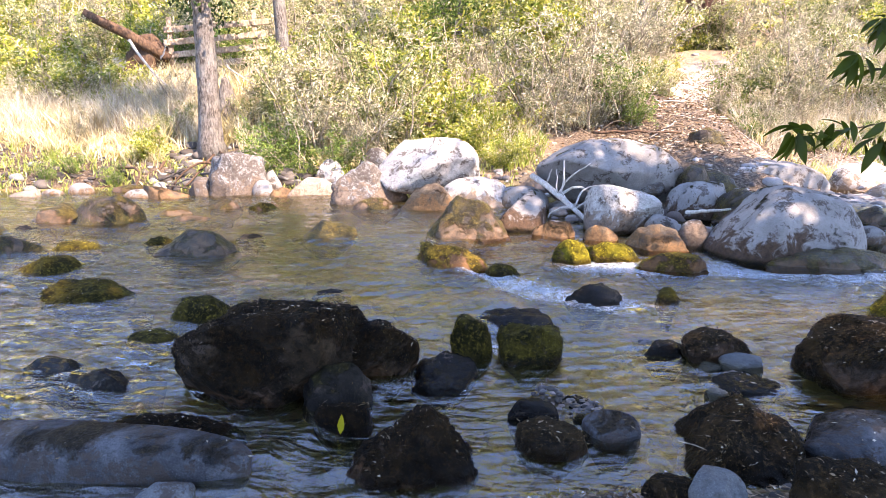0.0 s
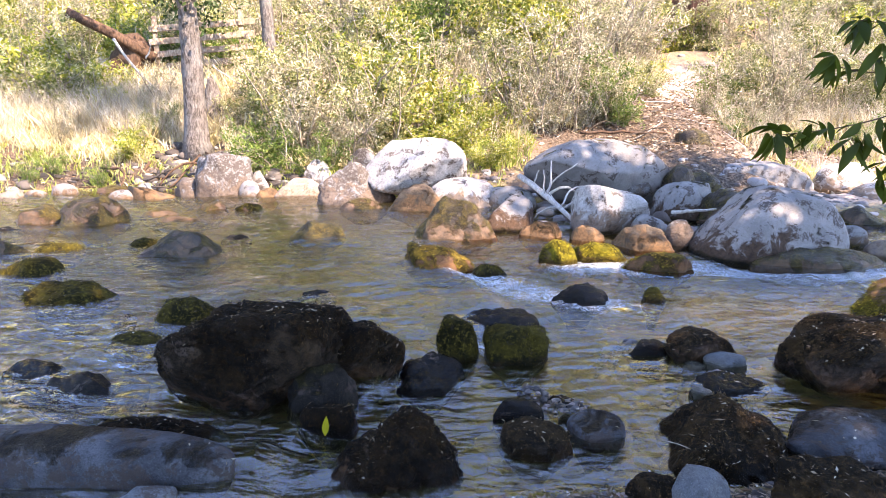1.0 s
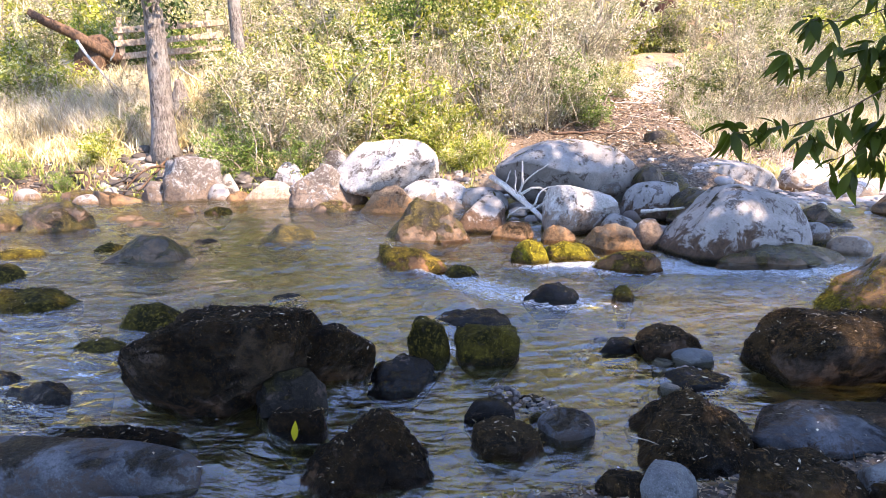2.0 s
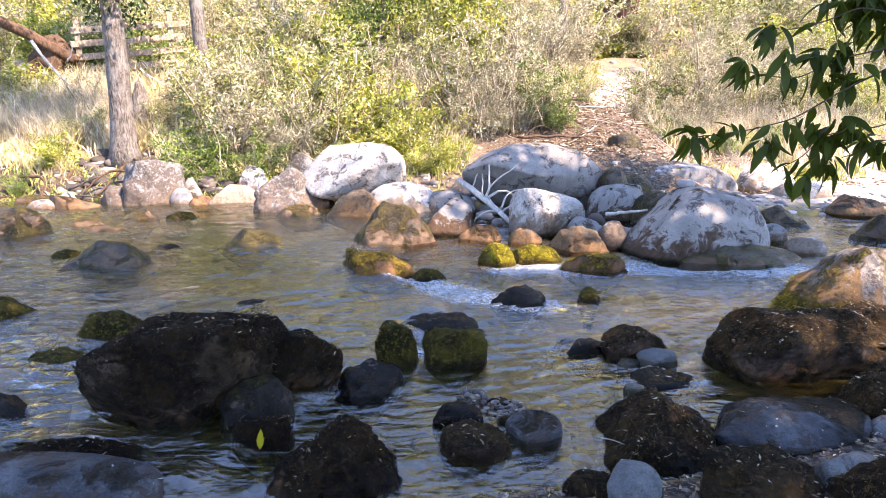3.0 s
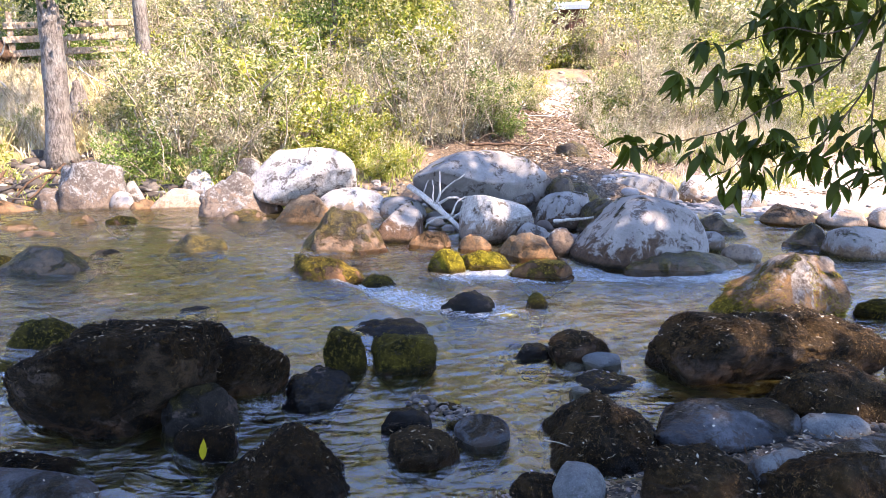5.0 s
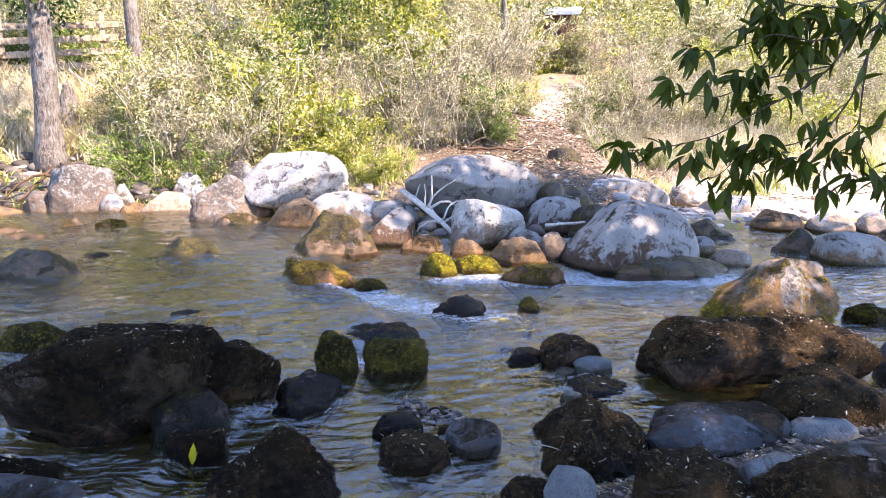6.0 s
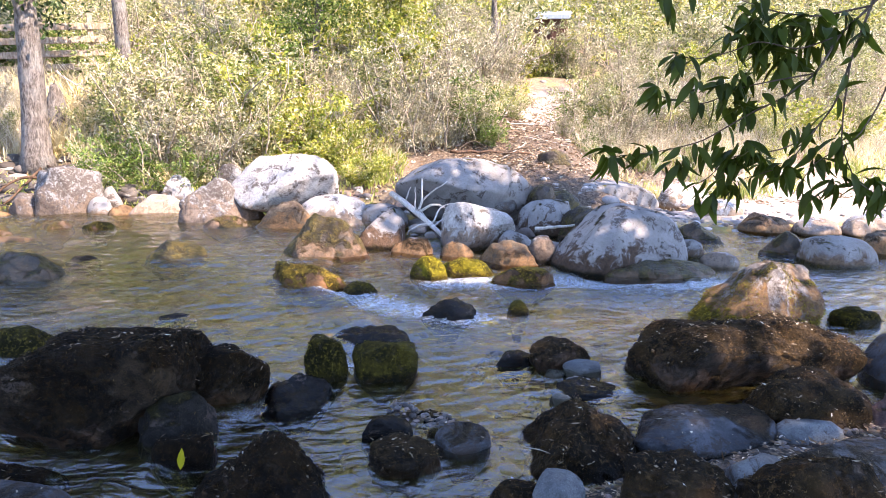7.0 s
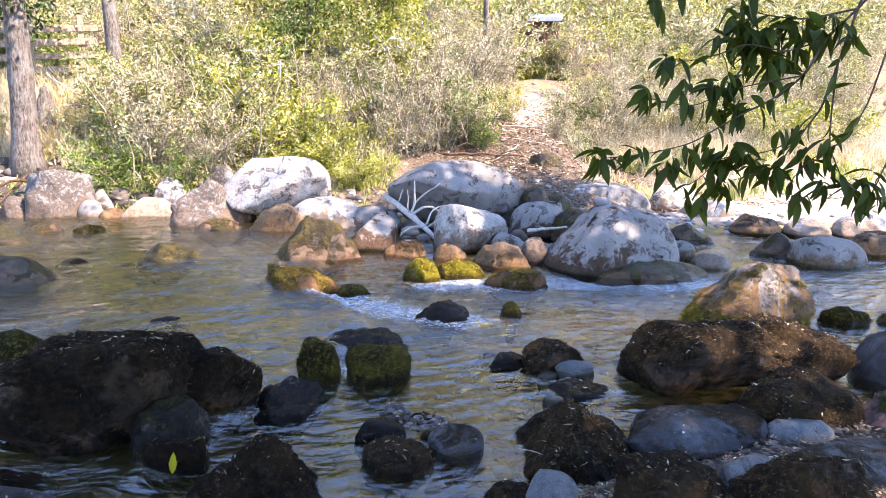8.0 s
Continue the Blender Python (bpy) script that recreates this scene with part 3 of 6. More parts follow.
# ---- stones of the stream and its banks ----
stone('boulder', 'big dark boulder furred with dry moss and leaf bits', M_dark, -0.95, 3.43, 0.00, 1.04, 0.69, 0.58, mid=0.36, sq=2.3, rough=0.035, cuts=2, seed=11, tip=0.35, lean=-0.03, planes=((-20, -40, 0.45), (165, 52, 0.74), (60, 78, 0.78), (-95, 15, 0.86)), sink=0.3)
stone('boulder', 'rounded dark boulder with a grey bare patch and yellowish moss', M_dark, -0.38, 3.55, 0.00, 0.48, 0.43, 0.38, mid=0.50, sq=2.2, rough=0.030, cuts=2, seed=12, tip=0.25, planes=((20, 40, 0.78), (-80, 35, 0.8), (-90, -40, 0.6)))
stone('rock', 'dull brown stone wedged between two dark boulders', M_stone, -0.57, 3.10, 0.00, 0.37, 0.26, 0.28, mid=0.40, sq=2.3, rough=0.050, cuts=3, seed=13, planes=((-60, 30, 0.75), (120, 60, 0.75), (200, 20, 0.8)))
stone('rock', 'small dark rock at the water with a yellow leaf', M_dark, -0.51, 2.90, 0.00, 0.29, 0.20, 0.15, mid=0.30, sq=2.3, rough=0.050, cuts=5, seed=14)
stone('rock', 'upright dark rock capped with green moss at the small fall', M_moss, 0.19, 3.86, 0.00, 0.27, 0.25, 0.29, mid=0.40, sq=2.6, rough=0.050, cuts=3, seed=15, lean=-0.10, planes=((170, 30, 0.88), (-60, 10, 0.8), (30, 70, 0.82)))
stone('rock', 'block-shaped rock covered in olive moss', M_moss, 0.57, 3.86, 0.00, 0.42, 0.37, 0.235, mid=0.45, sq=2.3, rough=0.050, cuts=2, seed=16, planes=((150, 60, 0.72), (-90, 8, 0.84), (0, 5, 0.9)))
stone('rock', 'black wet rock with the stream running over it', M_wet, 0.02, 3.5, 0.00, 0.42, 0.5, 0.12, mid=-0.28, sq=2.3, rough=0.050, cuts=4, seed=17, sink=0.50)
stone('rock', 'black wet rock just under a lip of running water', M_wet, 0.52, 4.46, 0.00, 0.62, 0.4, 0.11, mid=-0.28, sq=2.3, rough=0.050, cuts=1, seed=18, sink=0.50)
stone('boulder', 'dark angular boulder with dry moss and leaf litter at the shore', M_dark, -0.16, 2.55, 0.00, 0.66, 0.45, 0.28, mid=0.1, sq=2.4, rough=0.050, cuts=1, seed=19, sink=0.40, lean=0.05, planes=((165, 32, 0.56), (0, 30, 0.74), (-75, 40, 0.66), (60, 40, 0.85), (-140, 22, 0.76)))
stone('rock', 'small round rock under brown moss', M_umber_sunlit, 0.52, 2.75, 0.00, 0.36, 0.32, 0.10, mid=0.35, sq=2.3, rough=0.050, cuts=5, seed=20)
stone('stone', 'smooth blue-grey rounded stone in the shallows', M_slate, 0.83, 2.81, 0.00, 0.28, 0.26, 0.11, mid=0.42, sq=2.3, rough=0.020, cuts=2, seed=21)
stone('rock', 'low dark rock barely clear of the water', M_wet, 0.47, 3.02, 0.00, 0.29, 0.20, 0.11, mid=-0.28, sq=2.3, rough=0.050, cuts=5, seed=22, sink=0.50)
stone('rock', 'low dark rock barely clear of the water', M_wet, 0.72, 3.19, 0.00, 0.21, 0.15, 0.03, mid=-0.28, sq=2.3, rough=0.050, cuts=5, seed=222, sink=0.50)
stone('stone', 'small green-topped stone in the shallows', M_moss, 0.73, 2.99, 0.00, 0.10, 0.09, 0.03, mid=-0.28, sq=2.3, rough=0.050, cuts=3, seed=23, sink=0.50)
stone('boulder', 'dark peaked boulder with brown moss and a twig across it', M_umber_sunlit, 1.44, 2.68, 0.00, 0.74, 0.63, 0.24, mid=-0.10, sq=2.2, rough=0.050, cuts=1, seed=24, sink=0.40, lean=-0.04, planes=((170, 42, 0.58), (5, 38, 0.66), (-80, 35, 0.66), (-40, 15, 0.8)))
stone('boulder', 'flat blue-grey boulder with litter in its hollow', M_slate, 2.10, 2.70, 0.02, 0.86, 0.48, 0.14, mid=0.30, sq=2.3, rough=0.030, cuts=3, seed=25, planes=((90, 80, 0.7), (180, 40, 0.8), (-90, 40, 0.75)))
stone('stone', 'pale grey rounded stone on the shore', M_grey, 1.10, 2.24, 0.03, 0.25, 0.23, 0.14, mid=0.40, sq=2.3, rough=0.020, cuts=3, seed=26)
stone('rock', 'dark mossy rock at the edge of the shore', M_umber_sunlit, 0.96, 2.26, 0.02, 0.27, 0.22, 0.11, mid=0.25, sq=2.3, rough=0.050, cuts=5, seed=27)
stone('rock', 'dark shore rock littered with dead leaves', M_umber_sunlit, 1.59, 2.14, 0.03, 0.49, 0.34, 0.20, mid=0.30, sq=2.3, rough=0.050, cuts=5, seed=28)
stone('stone', 'grey rounded stone half buried in litter', M_slate, 1.76, 2.20, 0.06, 0.15, 0.14, 0.10, mid=0.40, sq=2.3, rough=0.030, cuts=3, seed=281)
stone('stone', 'pale grey stone leaning on a mossy rock', M_grey, 1.99, 2.14, 0.03, 0.28, 0.20, 0.20, mid=0.40, sq=2.3, rough=0.030, cuts=3, seed=29)
stone('boulder', 'dark shore boulder littered with dead leaves', M_umber_sunlit, 2.15, 2.02, 0.03, 0.63, 0.39, 0.27, mid=0.30, sq=2.3, rough=0.050, cuts=5, seed=30)
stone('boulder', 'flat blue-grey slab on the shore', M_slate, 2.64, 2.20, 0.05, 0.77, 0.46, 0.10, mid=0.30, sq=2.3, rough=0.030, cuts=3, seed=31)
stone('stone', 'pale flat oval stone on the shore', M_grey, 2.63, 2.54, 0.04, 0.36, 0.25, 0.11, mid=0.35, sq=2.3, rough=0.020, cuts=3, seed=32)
stone('boulder', 'rounded dark boulder with flaked moss and leaf bits', M_umber_sunlit, 2.82, 2.81, 0.02, 0.73, 0.55, 0.26, mid=0.35, sq=2.3, rough=0.050, cuts=5, seed=33)
stone('boulder', 'long dark boulder with brown moss and spots of sun', M_umber_sunlit, 2.98, 3.57, 0.00, 1.53, 0.64, 0.39, mid=0.50, sq=3.4, rough=0.04, cuts=1, seed=34, tip=0.30, planes=((0, 32, 0.78), (-90, 4, 0.72), (180, 25, 0.86), (80, 80, 0.8)))
stone('boulder', 'grey boulder at the edge of the stream', M_slate, 4.02, 3.19, 0.00, 0.65, 0.45, 0.34, mid=0.35, sq=2.3, rough=0.030, cuts=3, seed=35)
stone('rock', 'reddish brown broken rock on the shore', M_red, 3.27, 2.53, 0.04, 0.49, 0.34, 0.22, mid=0.25, sq=2.3, rough=0.050, cuts=5, seed=36)
stone('stone', 'small pale stone in the gravel', M_grey, 1.77, 2.51, 0.03, 0.16, 0.14, 0.03, mid=0.25, sq=2.3, rough=0.030, cuts=3, seed=37)
stone('stone', 'small grey stone in the gravel', M_slate, 1.66, 2.68, 0.03, 0.09, 0.08, 0.04, mid=0.25, sq=2.3, rough=0.030, cuts=3, seed=371)
stone('stone', 'pale blue-grey stone with a white vein', M_grey, 1.88, 3.66, 0.00, 0.28, 0.23, 0.08, mid=0.45, sq=2.3, rough=0.020, cuts=3, seed=38)
stone('rock', 'round rock covered in dark brown moss', M_umber_sunlit, 1.78, 3.88, 0.00, 0.41, 0.33, 0.16, mid=0.35, sq=2.3, rough=0.060, cuts=5, seed=39)
stone('rock', 'low wet slab of dark stone in the shallows', M_wet, 1.78, 3.41, 0.00, 0.48, 0.29, 0.05, mid=-0.28, sq=2.3, rough=0.050, cuts=5, seed=40, sink=0.50)
stone('stone', 'small pinkish pebble in the shallows', M_grey, 1.67, 3.66, 0.00, 0.15, 0.12, 0.03, mid=0.25, sq=2.3, rough=0.030, cuts=3, seed=41)
stone('stone', 'flat pale pebble in the shallows', M_grey, 1.55, 3.26, 0.00, 0.13, 0.11, 0.05, mid=0.25, sq=2.3, rough=0.030, cuts=3, seed=411)
stone('rock', 'low dark rock with leaf litter along it', M_wet, 1.49, 3.93, 0.00, 0.38, 0.19, 0.08, mid=-0.28, sq=2.3, rough=0.050, cuts=5, seed=42, sink=0.50)
stone('boulder', 'long smooth grey boulder lying like a log', M_slate, -1.63, 2.48, 0.00, 1.62, 0.28, 0.24, mid=0.50, sq=2.5, rough=0.012, cuts=0, seed=43, turn=-4)
stone('stone', 'pale rounded stone in front of the long boulder', M_grey, -1.12, 2.22, 0.02, 0.24, 0.19, 0.12, mid=0.40, sq=2.3, rough=0.020, cuts=3, seed=44)
stone('rock', 'low mound of mossy debris behind the long boulder', M_dark, -1.36, 2.82, 0.00, 0.79, 0.20, 0.12, mid=-0.30, sq=2.3, rough=0.050, cuts=2, seed=45)
stone('rock', 'low rock thick with bright green moss in the stream', M_moss, -3.00, 4.99, 0.00, 0.79, 0.63, 0.19, mid=-0.28, sq=2.2, rough=0.050, cuts=3, seed=50, sink=0.50)
stone('rock', 'low rock thick with green moss in the stream', M_moss, -3.88, 5.87, 0.00, 0.72, 0.51, 0.20, mid=-0.28, sq=2.3, rough=0.050, cuts=3, seed=51, sink=0.50)
stone('rock', 'long low rock with olive moss', M_moss, -4.11, 6.83, 0.00, 0.56, 0.33, 0.13, mid=-0.28, sq=2.3, rough=0.050, cuts=3, seed=52, sink=0.50)
stone('rock', 'grey-brown low rock with moss at its foot', M_brown, -4.86, 6.66, 0.00, 0.97, 0.58, 0.24, mid=-0.28, sq=2.3, rough=0.050, cuts=5, seed=53, sink=0.50)
stone('rock', 'rusty brown rock in the stream', M_brown, -5.79, 7.71, 0.00, 0.68, 0.48, 0.16, mid=-0.28, sq=2.3, rough=0.050, cuts=5, seed=54, sink=0.50)
stone('rock', 'small mossy rock in the stream', M_moss, -4.70, 6.29, 0.00, 0.48, 0.33, 0.09, mid=-0.28, sq=2.3, rough=0.050, cuts=3, seed=541, sink=0.50)
stone('rock', 'low dark mossy rock behind the big boulder', M_moss, -1.86, 4.53, 0.00, 0.48, 0.39, 0.21, mid=-0.28, sq=2.3, rough=0.050, cuts=3, seed=55, sink=0.50)
stone('rock', 'small low mossy rock awash in ripples', M_moss, -2.02, 4.08, 0.00, 0.46, 0.29, 0.1, mid=-0.28, sq=2.3, rough=0.050, cuts=3, seed=56, sink=0.50)
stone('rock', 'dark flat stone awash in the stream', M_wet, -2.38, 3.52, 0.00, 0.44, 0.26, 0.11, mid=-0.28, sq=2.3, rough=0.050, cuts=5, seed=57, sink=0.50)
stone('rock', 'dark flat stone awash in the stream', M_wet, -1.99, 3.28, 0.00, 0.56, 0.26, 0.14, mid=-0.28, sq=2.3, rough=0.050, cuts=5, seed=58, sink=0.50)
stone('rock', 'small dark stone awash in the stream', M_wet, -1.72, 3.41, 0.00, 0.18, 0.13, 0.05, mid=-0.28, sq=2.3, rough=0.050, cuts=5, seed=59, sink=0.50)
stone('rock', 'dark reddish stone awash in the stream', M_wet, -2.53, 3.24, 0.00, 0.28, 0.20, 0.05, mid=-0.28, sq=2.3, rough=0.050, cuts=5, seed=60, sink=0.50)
stone('rock', 'small olive rock beside a larger one', M_moss, -3.31, 7.13, 0.00, 0.34, 0.24, 0.12, mid=-0.28, sq=2.3, rough=0.050, cuts=3, seed=61, sink=0.50)
stone('rock', 'brown mossy rock with a bare grey tip', M_brown, -2.68, 6.71, 0.00, 1.18, 0.71, 0.31, mid=-0.28, sq=2.2, rough=0.050, cuts=4, seed=62, sink=0.50, planes=((180, 42, 0.68), (0, 30, 0.7), (-90, 40, 0.7), (70, 75, 0.85)))
stone('stone', 'flat tan stone awash', M_tan, -2.35, 7.45, 0.00, 0.36, 0.22, 0.09, mid=-0.28, sq=2.3, rough=0.050, cuts=3, seed=63, sink=0.50)
stone('boulder', 'reddish brown rounded boulder in the stream', M_brown, -4.57, 8.47, 0.00, 0.89, 0.71, 0.43, mid=-0.28, sq=2.4, rough=0.050, cuts=5, seed=64, sink=0.50)
stone('rock', 'brown rock beside a larger boulder', M_brown, -5.45, 8.63, 0.00, 0.76, 0.53, 0.28, mid=-0.28, sq=2.3, rough=0.050, cuts=5, seed=65, sink=0.50)
stone('rock', 'flat dark rock at water level', M_wet, -5.42, 8.01, 0.00, 0.50, 0.30, 0.10, mid=-0.28, sq=2.3, rough=0.050, cuts=5, seed=66, sink=0.50)
stone('stone', 'small brown stone in the stream', M_brown, -4.54, 7.41, 0.00, 0.28, 0.20, 0.08, mid=-0.28, sq=2.3, rough=0.050, cuts=5, seed=67, sink=0.50)
stone('rock', 'low brown rock in the stream', M_brown, -3.97, 9.15, 0.00, 0.60, 0.42, 0.18, mid=-0.28, sq=2.3, rough=0.050, cuts=5, seed=68, sink=0.50)
stone('rock', 'low olive brown rock in the stream', M_brown, -3.47, 8.65, 0.00, 0.85, 0.51, 0.11, mid=-0.28, sq=2.3, rough=0.050, cuts=5, seed=69, sink=0.50)
stone('rock', 'low reddish rock in the stream', M_brown, -3.41, 9.65, 0.00, 0.58, 0.41, 0.17, mid=-0.28, sq=2.3, rough=0.050, cuts=5, seed=70, sink=0.50)
stone('rock', 'low mossy rock near the bank', M_moss, -2.84, 9.70, 0.00, 0.45, 0.32, 0.14, mid=-0.28, sq=2.3, rough=0.050, cuts=3, seed=71, sink=0.50)
stone('rock', 'flat-topped reddish brown rock in the stream', M_brown, -1.41, 7.51, 0.00, 0.75, 0.52, 0.26, mid=-0.28, sq=2.2, rough=0.050, cuts=4, seed=72, sink=0.50, planes=((175, 40, 0.66), (-90, 45, 0.7), (30, 75, 0.8)))
stone('rock', 'dark rock just breaking the surface', M_wet, -0.96, 5.15, 0.00, 0.34, 0.24, 0.08, mid=-0.28, sq=2.3, rough=0.050, cuts=5, seed=73, sink=0.50)
stone('rock', 'dark rock just breaking the surface', M_wet, -2.36, 4.61, 0.00, 0.19, 0.14, 0.04, mid=-0.28, sq=2.3, rough=0.050, cuts=5, seed=731, sink=0.50)
stone('boulder', 'brown peaked boulder in midstream', M_brown, 0.30, 7.65, 0.00, 1.07, 0.80, 0.53, mid=0.05, sq=2.2, rough=0.050, cuts=1, seed=80, sink=0.50, planes=((175, 38, 0.70), (0, 38, 0.70), (-90, 32, 0.70), (-50, 20, 0.8), (60, 78, 0.85)))
stone('rock', 'sloping slab with orange moss beside the rapid', M_orange, 0.04, 6.14, 0.00, 0.94, 0.42, 0.24, mid=-0.28, sq=2.3, rough=0.050, cuts=3, seed=81, sink=0.50, lean=-0.10, turn=-25)
stone('rock', 'small low rock with yellow-green moss', M_moss, 0.58, 5.93, 0.00, 0.35, 0.25, 0.10, mid=-0.28, sq=2.3, rough=0.050, cuts=3, seed=82, sink=0.50)
stone('rock', 'rock wrapped in yellow-green moss at the rapid', M_ymoss, 1.36, 6.40, 0.00, 0.41, 0.33, 0.25, mid=-0.28, sq=2.3, rough=0.050, cuts=3, seed=83, sink=0.50)
stone('rock', 'low rock with yellow-green moss', M_ymoss, 1.82, 6.56, 0.00, 0.57, 0.34, 0.18, mid=-0.28, sq=2.3, rough=0.050, cuts=3, seed=84, sink=0.50)
stone('rock', 'low slab with rusty moss at the rapid', M_orange, 2.29, 5.99, 0.00, 0.70, 0.35, 0.20, mid=-0.28, sq=2.3, rough=0.050, cuts=5, seed=85, sink=0.50, turn=-10)
stone('rock', 'black wet rock with water pouring round it', M_wet, 1.26, 5.08, 0.00, 0.52, 0.41, 0.13, mid=-0.28, sq=2.3, rough=0.050, cuts=5, seed=86, sink=0.50)
stone('rock', 'small mossy rock in the rapid', M_moss, 1.89, 5.03, 0.00, 0.22, 0.19, 0.12, mid=-0.28, sq=2.3, rough=0.050, cuts=3, seed=87, sink=0.50)
stone('boulder', 'grey wedge-shaped boulder with moss at its foot', M_footed, 1.03, 8.29, 0.00, 0.78, 0.63, 0.46, mid=0.05, sq=2.6, rough=0.030, cuts=1, seed=88, lean=0.05, planes=((165, 42, 0.6), (-20, 10, 0.82), (-85, 40, 0.7)))
stone('boulder', 'pale boulder behind the wedge-shaped one', M_pale, 1.28, 9.87, 0.05, 0.82, 0.65, 0.35, mid=0.05, sq=2.3, rough=0.030, cuts=3, seed=89)
stone('rock', "tan rock at the water's edge", M_tan, 1.39, 7.61, 0.00, 0.57, 0.40, 0.23, mid=-0.28, sq=2.3, rough=0.050, cuts=3, seed=90, sink=0.50)
stone('rock', "tan brown rock at the water's edge", M_tan, 1.90, 7.36, 0.00, 0.44, 0.31, 0.22, mid=-0.28, sq=2.3, rough=0.050, cuts=3, seed=91, sink=0.50)
stone('rock', "orange-brown rock at the water's edge", M_tan, 2.54, 6.96, 0.00, 0.86, 0.60, 0.29, mid=-0.28, sq=2.3, rough=0.050, cuts=3, seed=92, sink=0.50)
stone('rock', 'grey rock between larger boulders', M_pale, 2.75, 7.79, 0.02, 0.39, 0.32, 0.27, mid=0.05, sq=2.3, rough=0.030, cuts=3, seed=93)
stone('rock', 'grey angular rock under a bleached stick', M_mottled, 2.96, 7.15, 0.00, 0.45, 0.36, 0.33, mid=0.05, sq=2.3, rough=0.030, cuts=3, seed=94)
# a pale boulder in white granite, its full sun put into the colour
stone('boulder', 'pale round boulder with a white vein across it', M_white, 2.39, 8.15, 0.02, 0.98, 0.78, 0.61, mid=0.45, sq=2.5, rough=0.025, cuts=3, seed=95, planes=((180, 10, 0.82), (-80, 20, 0.8), (100, 80, 0.82), (-60, -40, 0.6), (0, 25, 0.86)))
stone('boulder', 'huge pale grey boulder with dark lichen patches', M_pale, 2.69, 10.03, 0.15, 2.31, 1.43, 0.96, mid=0.50, sq=2.2, rough=0.035, cuts=0, seed=96, tip=0.16, lean=-0.06, planes=((180, 40, 0.84), (0, 30, 0.86), (-135, -30, 0.66), (-85, 35, 0.86)))
stone('boulder', 'pale grey boulder among the stones of the bar', M_footed, 3.78, 9.04, 0.05, 0.97, 0.78, 0.51, mid=0.35, sq=2.3, rough=0.030, cuts=3, seed=97)
stone('boulder', 'dark brown lichen-covered boulder', M_brown, 4.08, 8.57, 0.05, 0.85, 0.59, 0.47, mid=-0.28, sq=2.3, rough=0.050, cuts=5, seed=98, sink=0.50)
stone('boulder', 'large pale boulder with brown growth and a wet mossy foot', M_footed, 3.74, 6.68, 0.00, 1.61, 1.16, 0.76, mid=0.05, sq=2.2, rough=0.020, cuts=1, seed=99, planes=((172, 38, 0.82), (5, 26, 0.86), (-80, 25, 0.86)), lean=0.05)
stone('rock', 'dark brown mossy rock under the large pale boulder', M_brown, 3.95, 6.18, 0.00, 1.45, 0.6, 0.2, mid=-0.28, sq=2.3, rough=0.050, cuts=5, seed=991, sink=0.50)
stone('boulder', 'long pale boulder behind the stones of the bar', M_pale, 5.62, 11.02, 0.20, 2.15, 1.29, 0.50, mid=0.05, sq=2.3, rough=0.030, cuts=3, seed=100)
stone('rock', 'dark lichen-covered rock on the bar', M_brown, 4.52, 10.33, 0.25, 0.64, 0.51, 0.32, mid=-0.28, sq=2.3, rough=0.050, cuts=5, seed=101, sink=0.50)
stone('rock', 'mottled grey rock beside the huge boulder', M_mottled, 4.31, 10.81, 0.30, 0.38, 0.30, 0.27, mid=0.05, sq=2.3, rough=0.030, cuts=3, seed=102)
stone('boulder', 'brown mossy boulder on the slope', M_brown, 5.03, 11.99, 0.75, 0.81, 0.64, 0.45, mid=-0.28, sq=2.6, rough=0.050, cuts=5, seed=103, sink=0.50)
stone('boulder', 'sunlit white granite boulder with dark flecks', M_white, -0.24, 10.60, 0.30, 1.73, 1.30, 0.83, mid=0.35, sq=2.6, rough=0.030, cuts=1, seed=104, planes=((100, 78, 0.8), (175, 35, 0.84), (-90, 20, 0.8), (-70, -30, 0.6)))
stone('rock', 'grey stone leaning on the white boulder', M_mottled, -1.32, 12.22, 0.25, 0.63, 0.50, 0.60, mid=0.05, sq=2.3, rough=0.030, cuts=3, seed=105)
stone('boulder', 'grey-brown boulder at the water below the white one', M_mottled, -1.26, 10.46, 0.00, 1.31, 0.98, 0.70, mid=0.05, sq=2.5, rough=0.030, cuts=2, seed=106, planes=((150, 45, 0.66), (0, 15, 0.8), (-90, 30, 0.74), (40, 60, 0.8)))
stone('rock', "low wet brown rock at the water's edge", M_brown, -1.05, 9.73, 0.00, 0.77, 0.46, 0.21, mid=-0.28, sq=2.3, rough=0.050, cuts=5, seed=107, sink=0.50)
stone('boulder', "rounded tan boulder at the water's edge", M_tan, -0.21, 9.72, 0.00, 0.98, 0.69, 0.44, mid=-0.28, sq=2.3, rough=0.050, cuts=3, seed=108, sink=0.50)
stone('boulder', 'white sunlit boulder with a rusty foot', M_white, 0.50, 9.95, 0.00, 1.24, 0.87, 0.51, mid=0.05, sq=2.3, rough=0.030, cuts=3, seed=109)
stone('rock', "flat pale tan rock at the water's edge", M_white, -2.45, 11.35, 0.00, 1.05, 0.74, 0.36, mid=-0.28, sq=2.3, rough=0.050, cuts=3, seed=110, sink=0.50)
stone('rock', 'small white sunlit rock', M_white, -2.18, 12.07, 0.20, 0.57, 0.46, 0.43, mid=0.05, sq=2.3, rough=0.030, cuts=3, seed=111)
stone('boulder', 'squarish dark boulder with lichen, below the tree', M_mottled, -3.77, 11.40, 0.00, 1.08, 0.86, 0.81, mid=0.40, sq=3.2, rough=0.030, cuts=3, seed=112, planes=((80, 80, 0.75), (-90, 5, 0.75), (180, 5, 0.8), (0, 10, 0.85)))
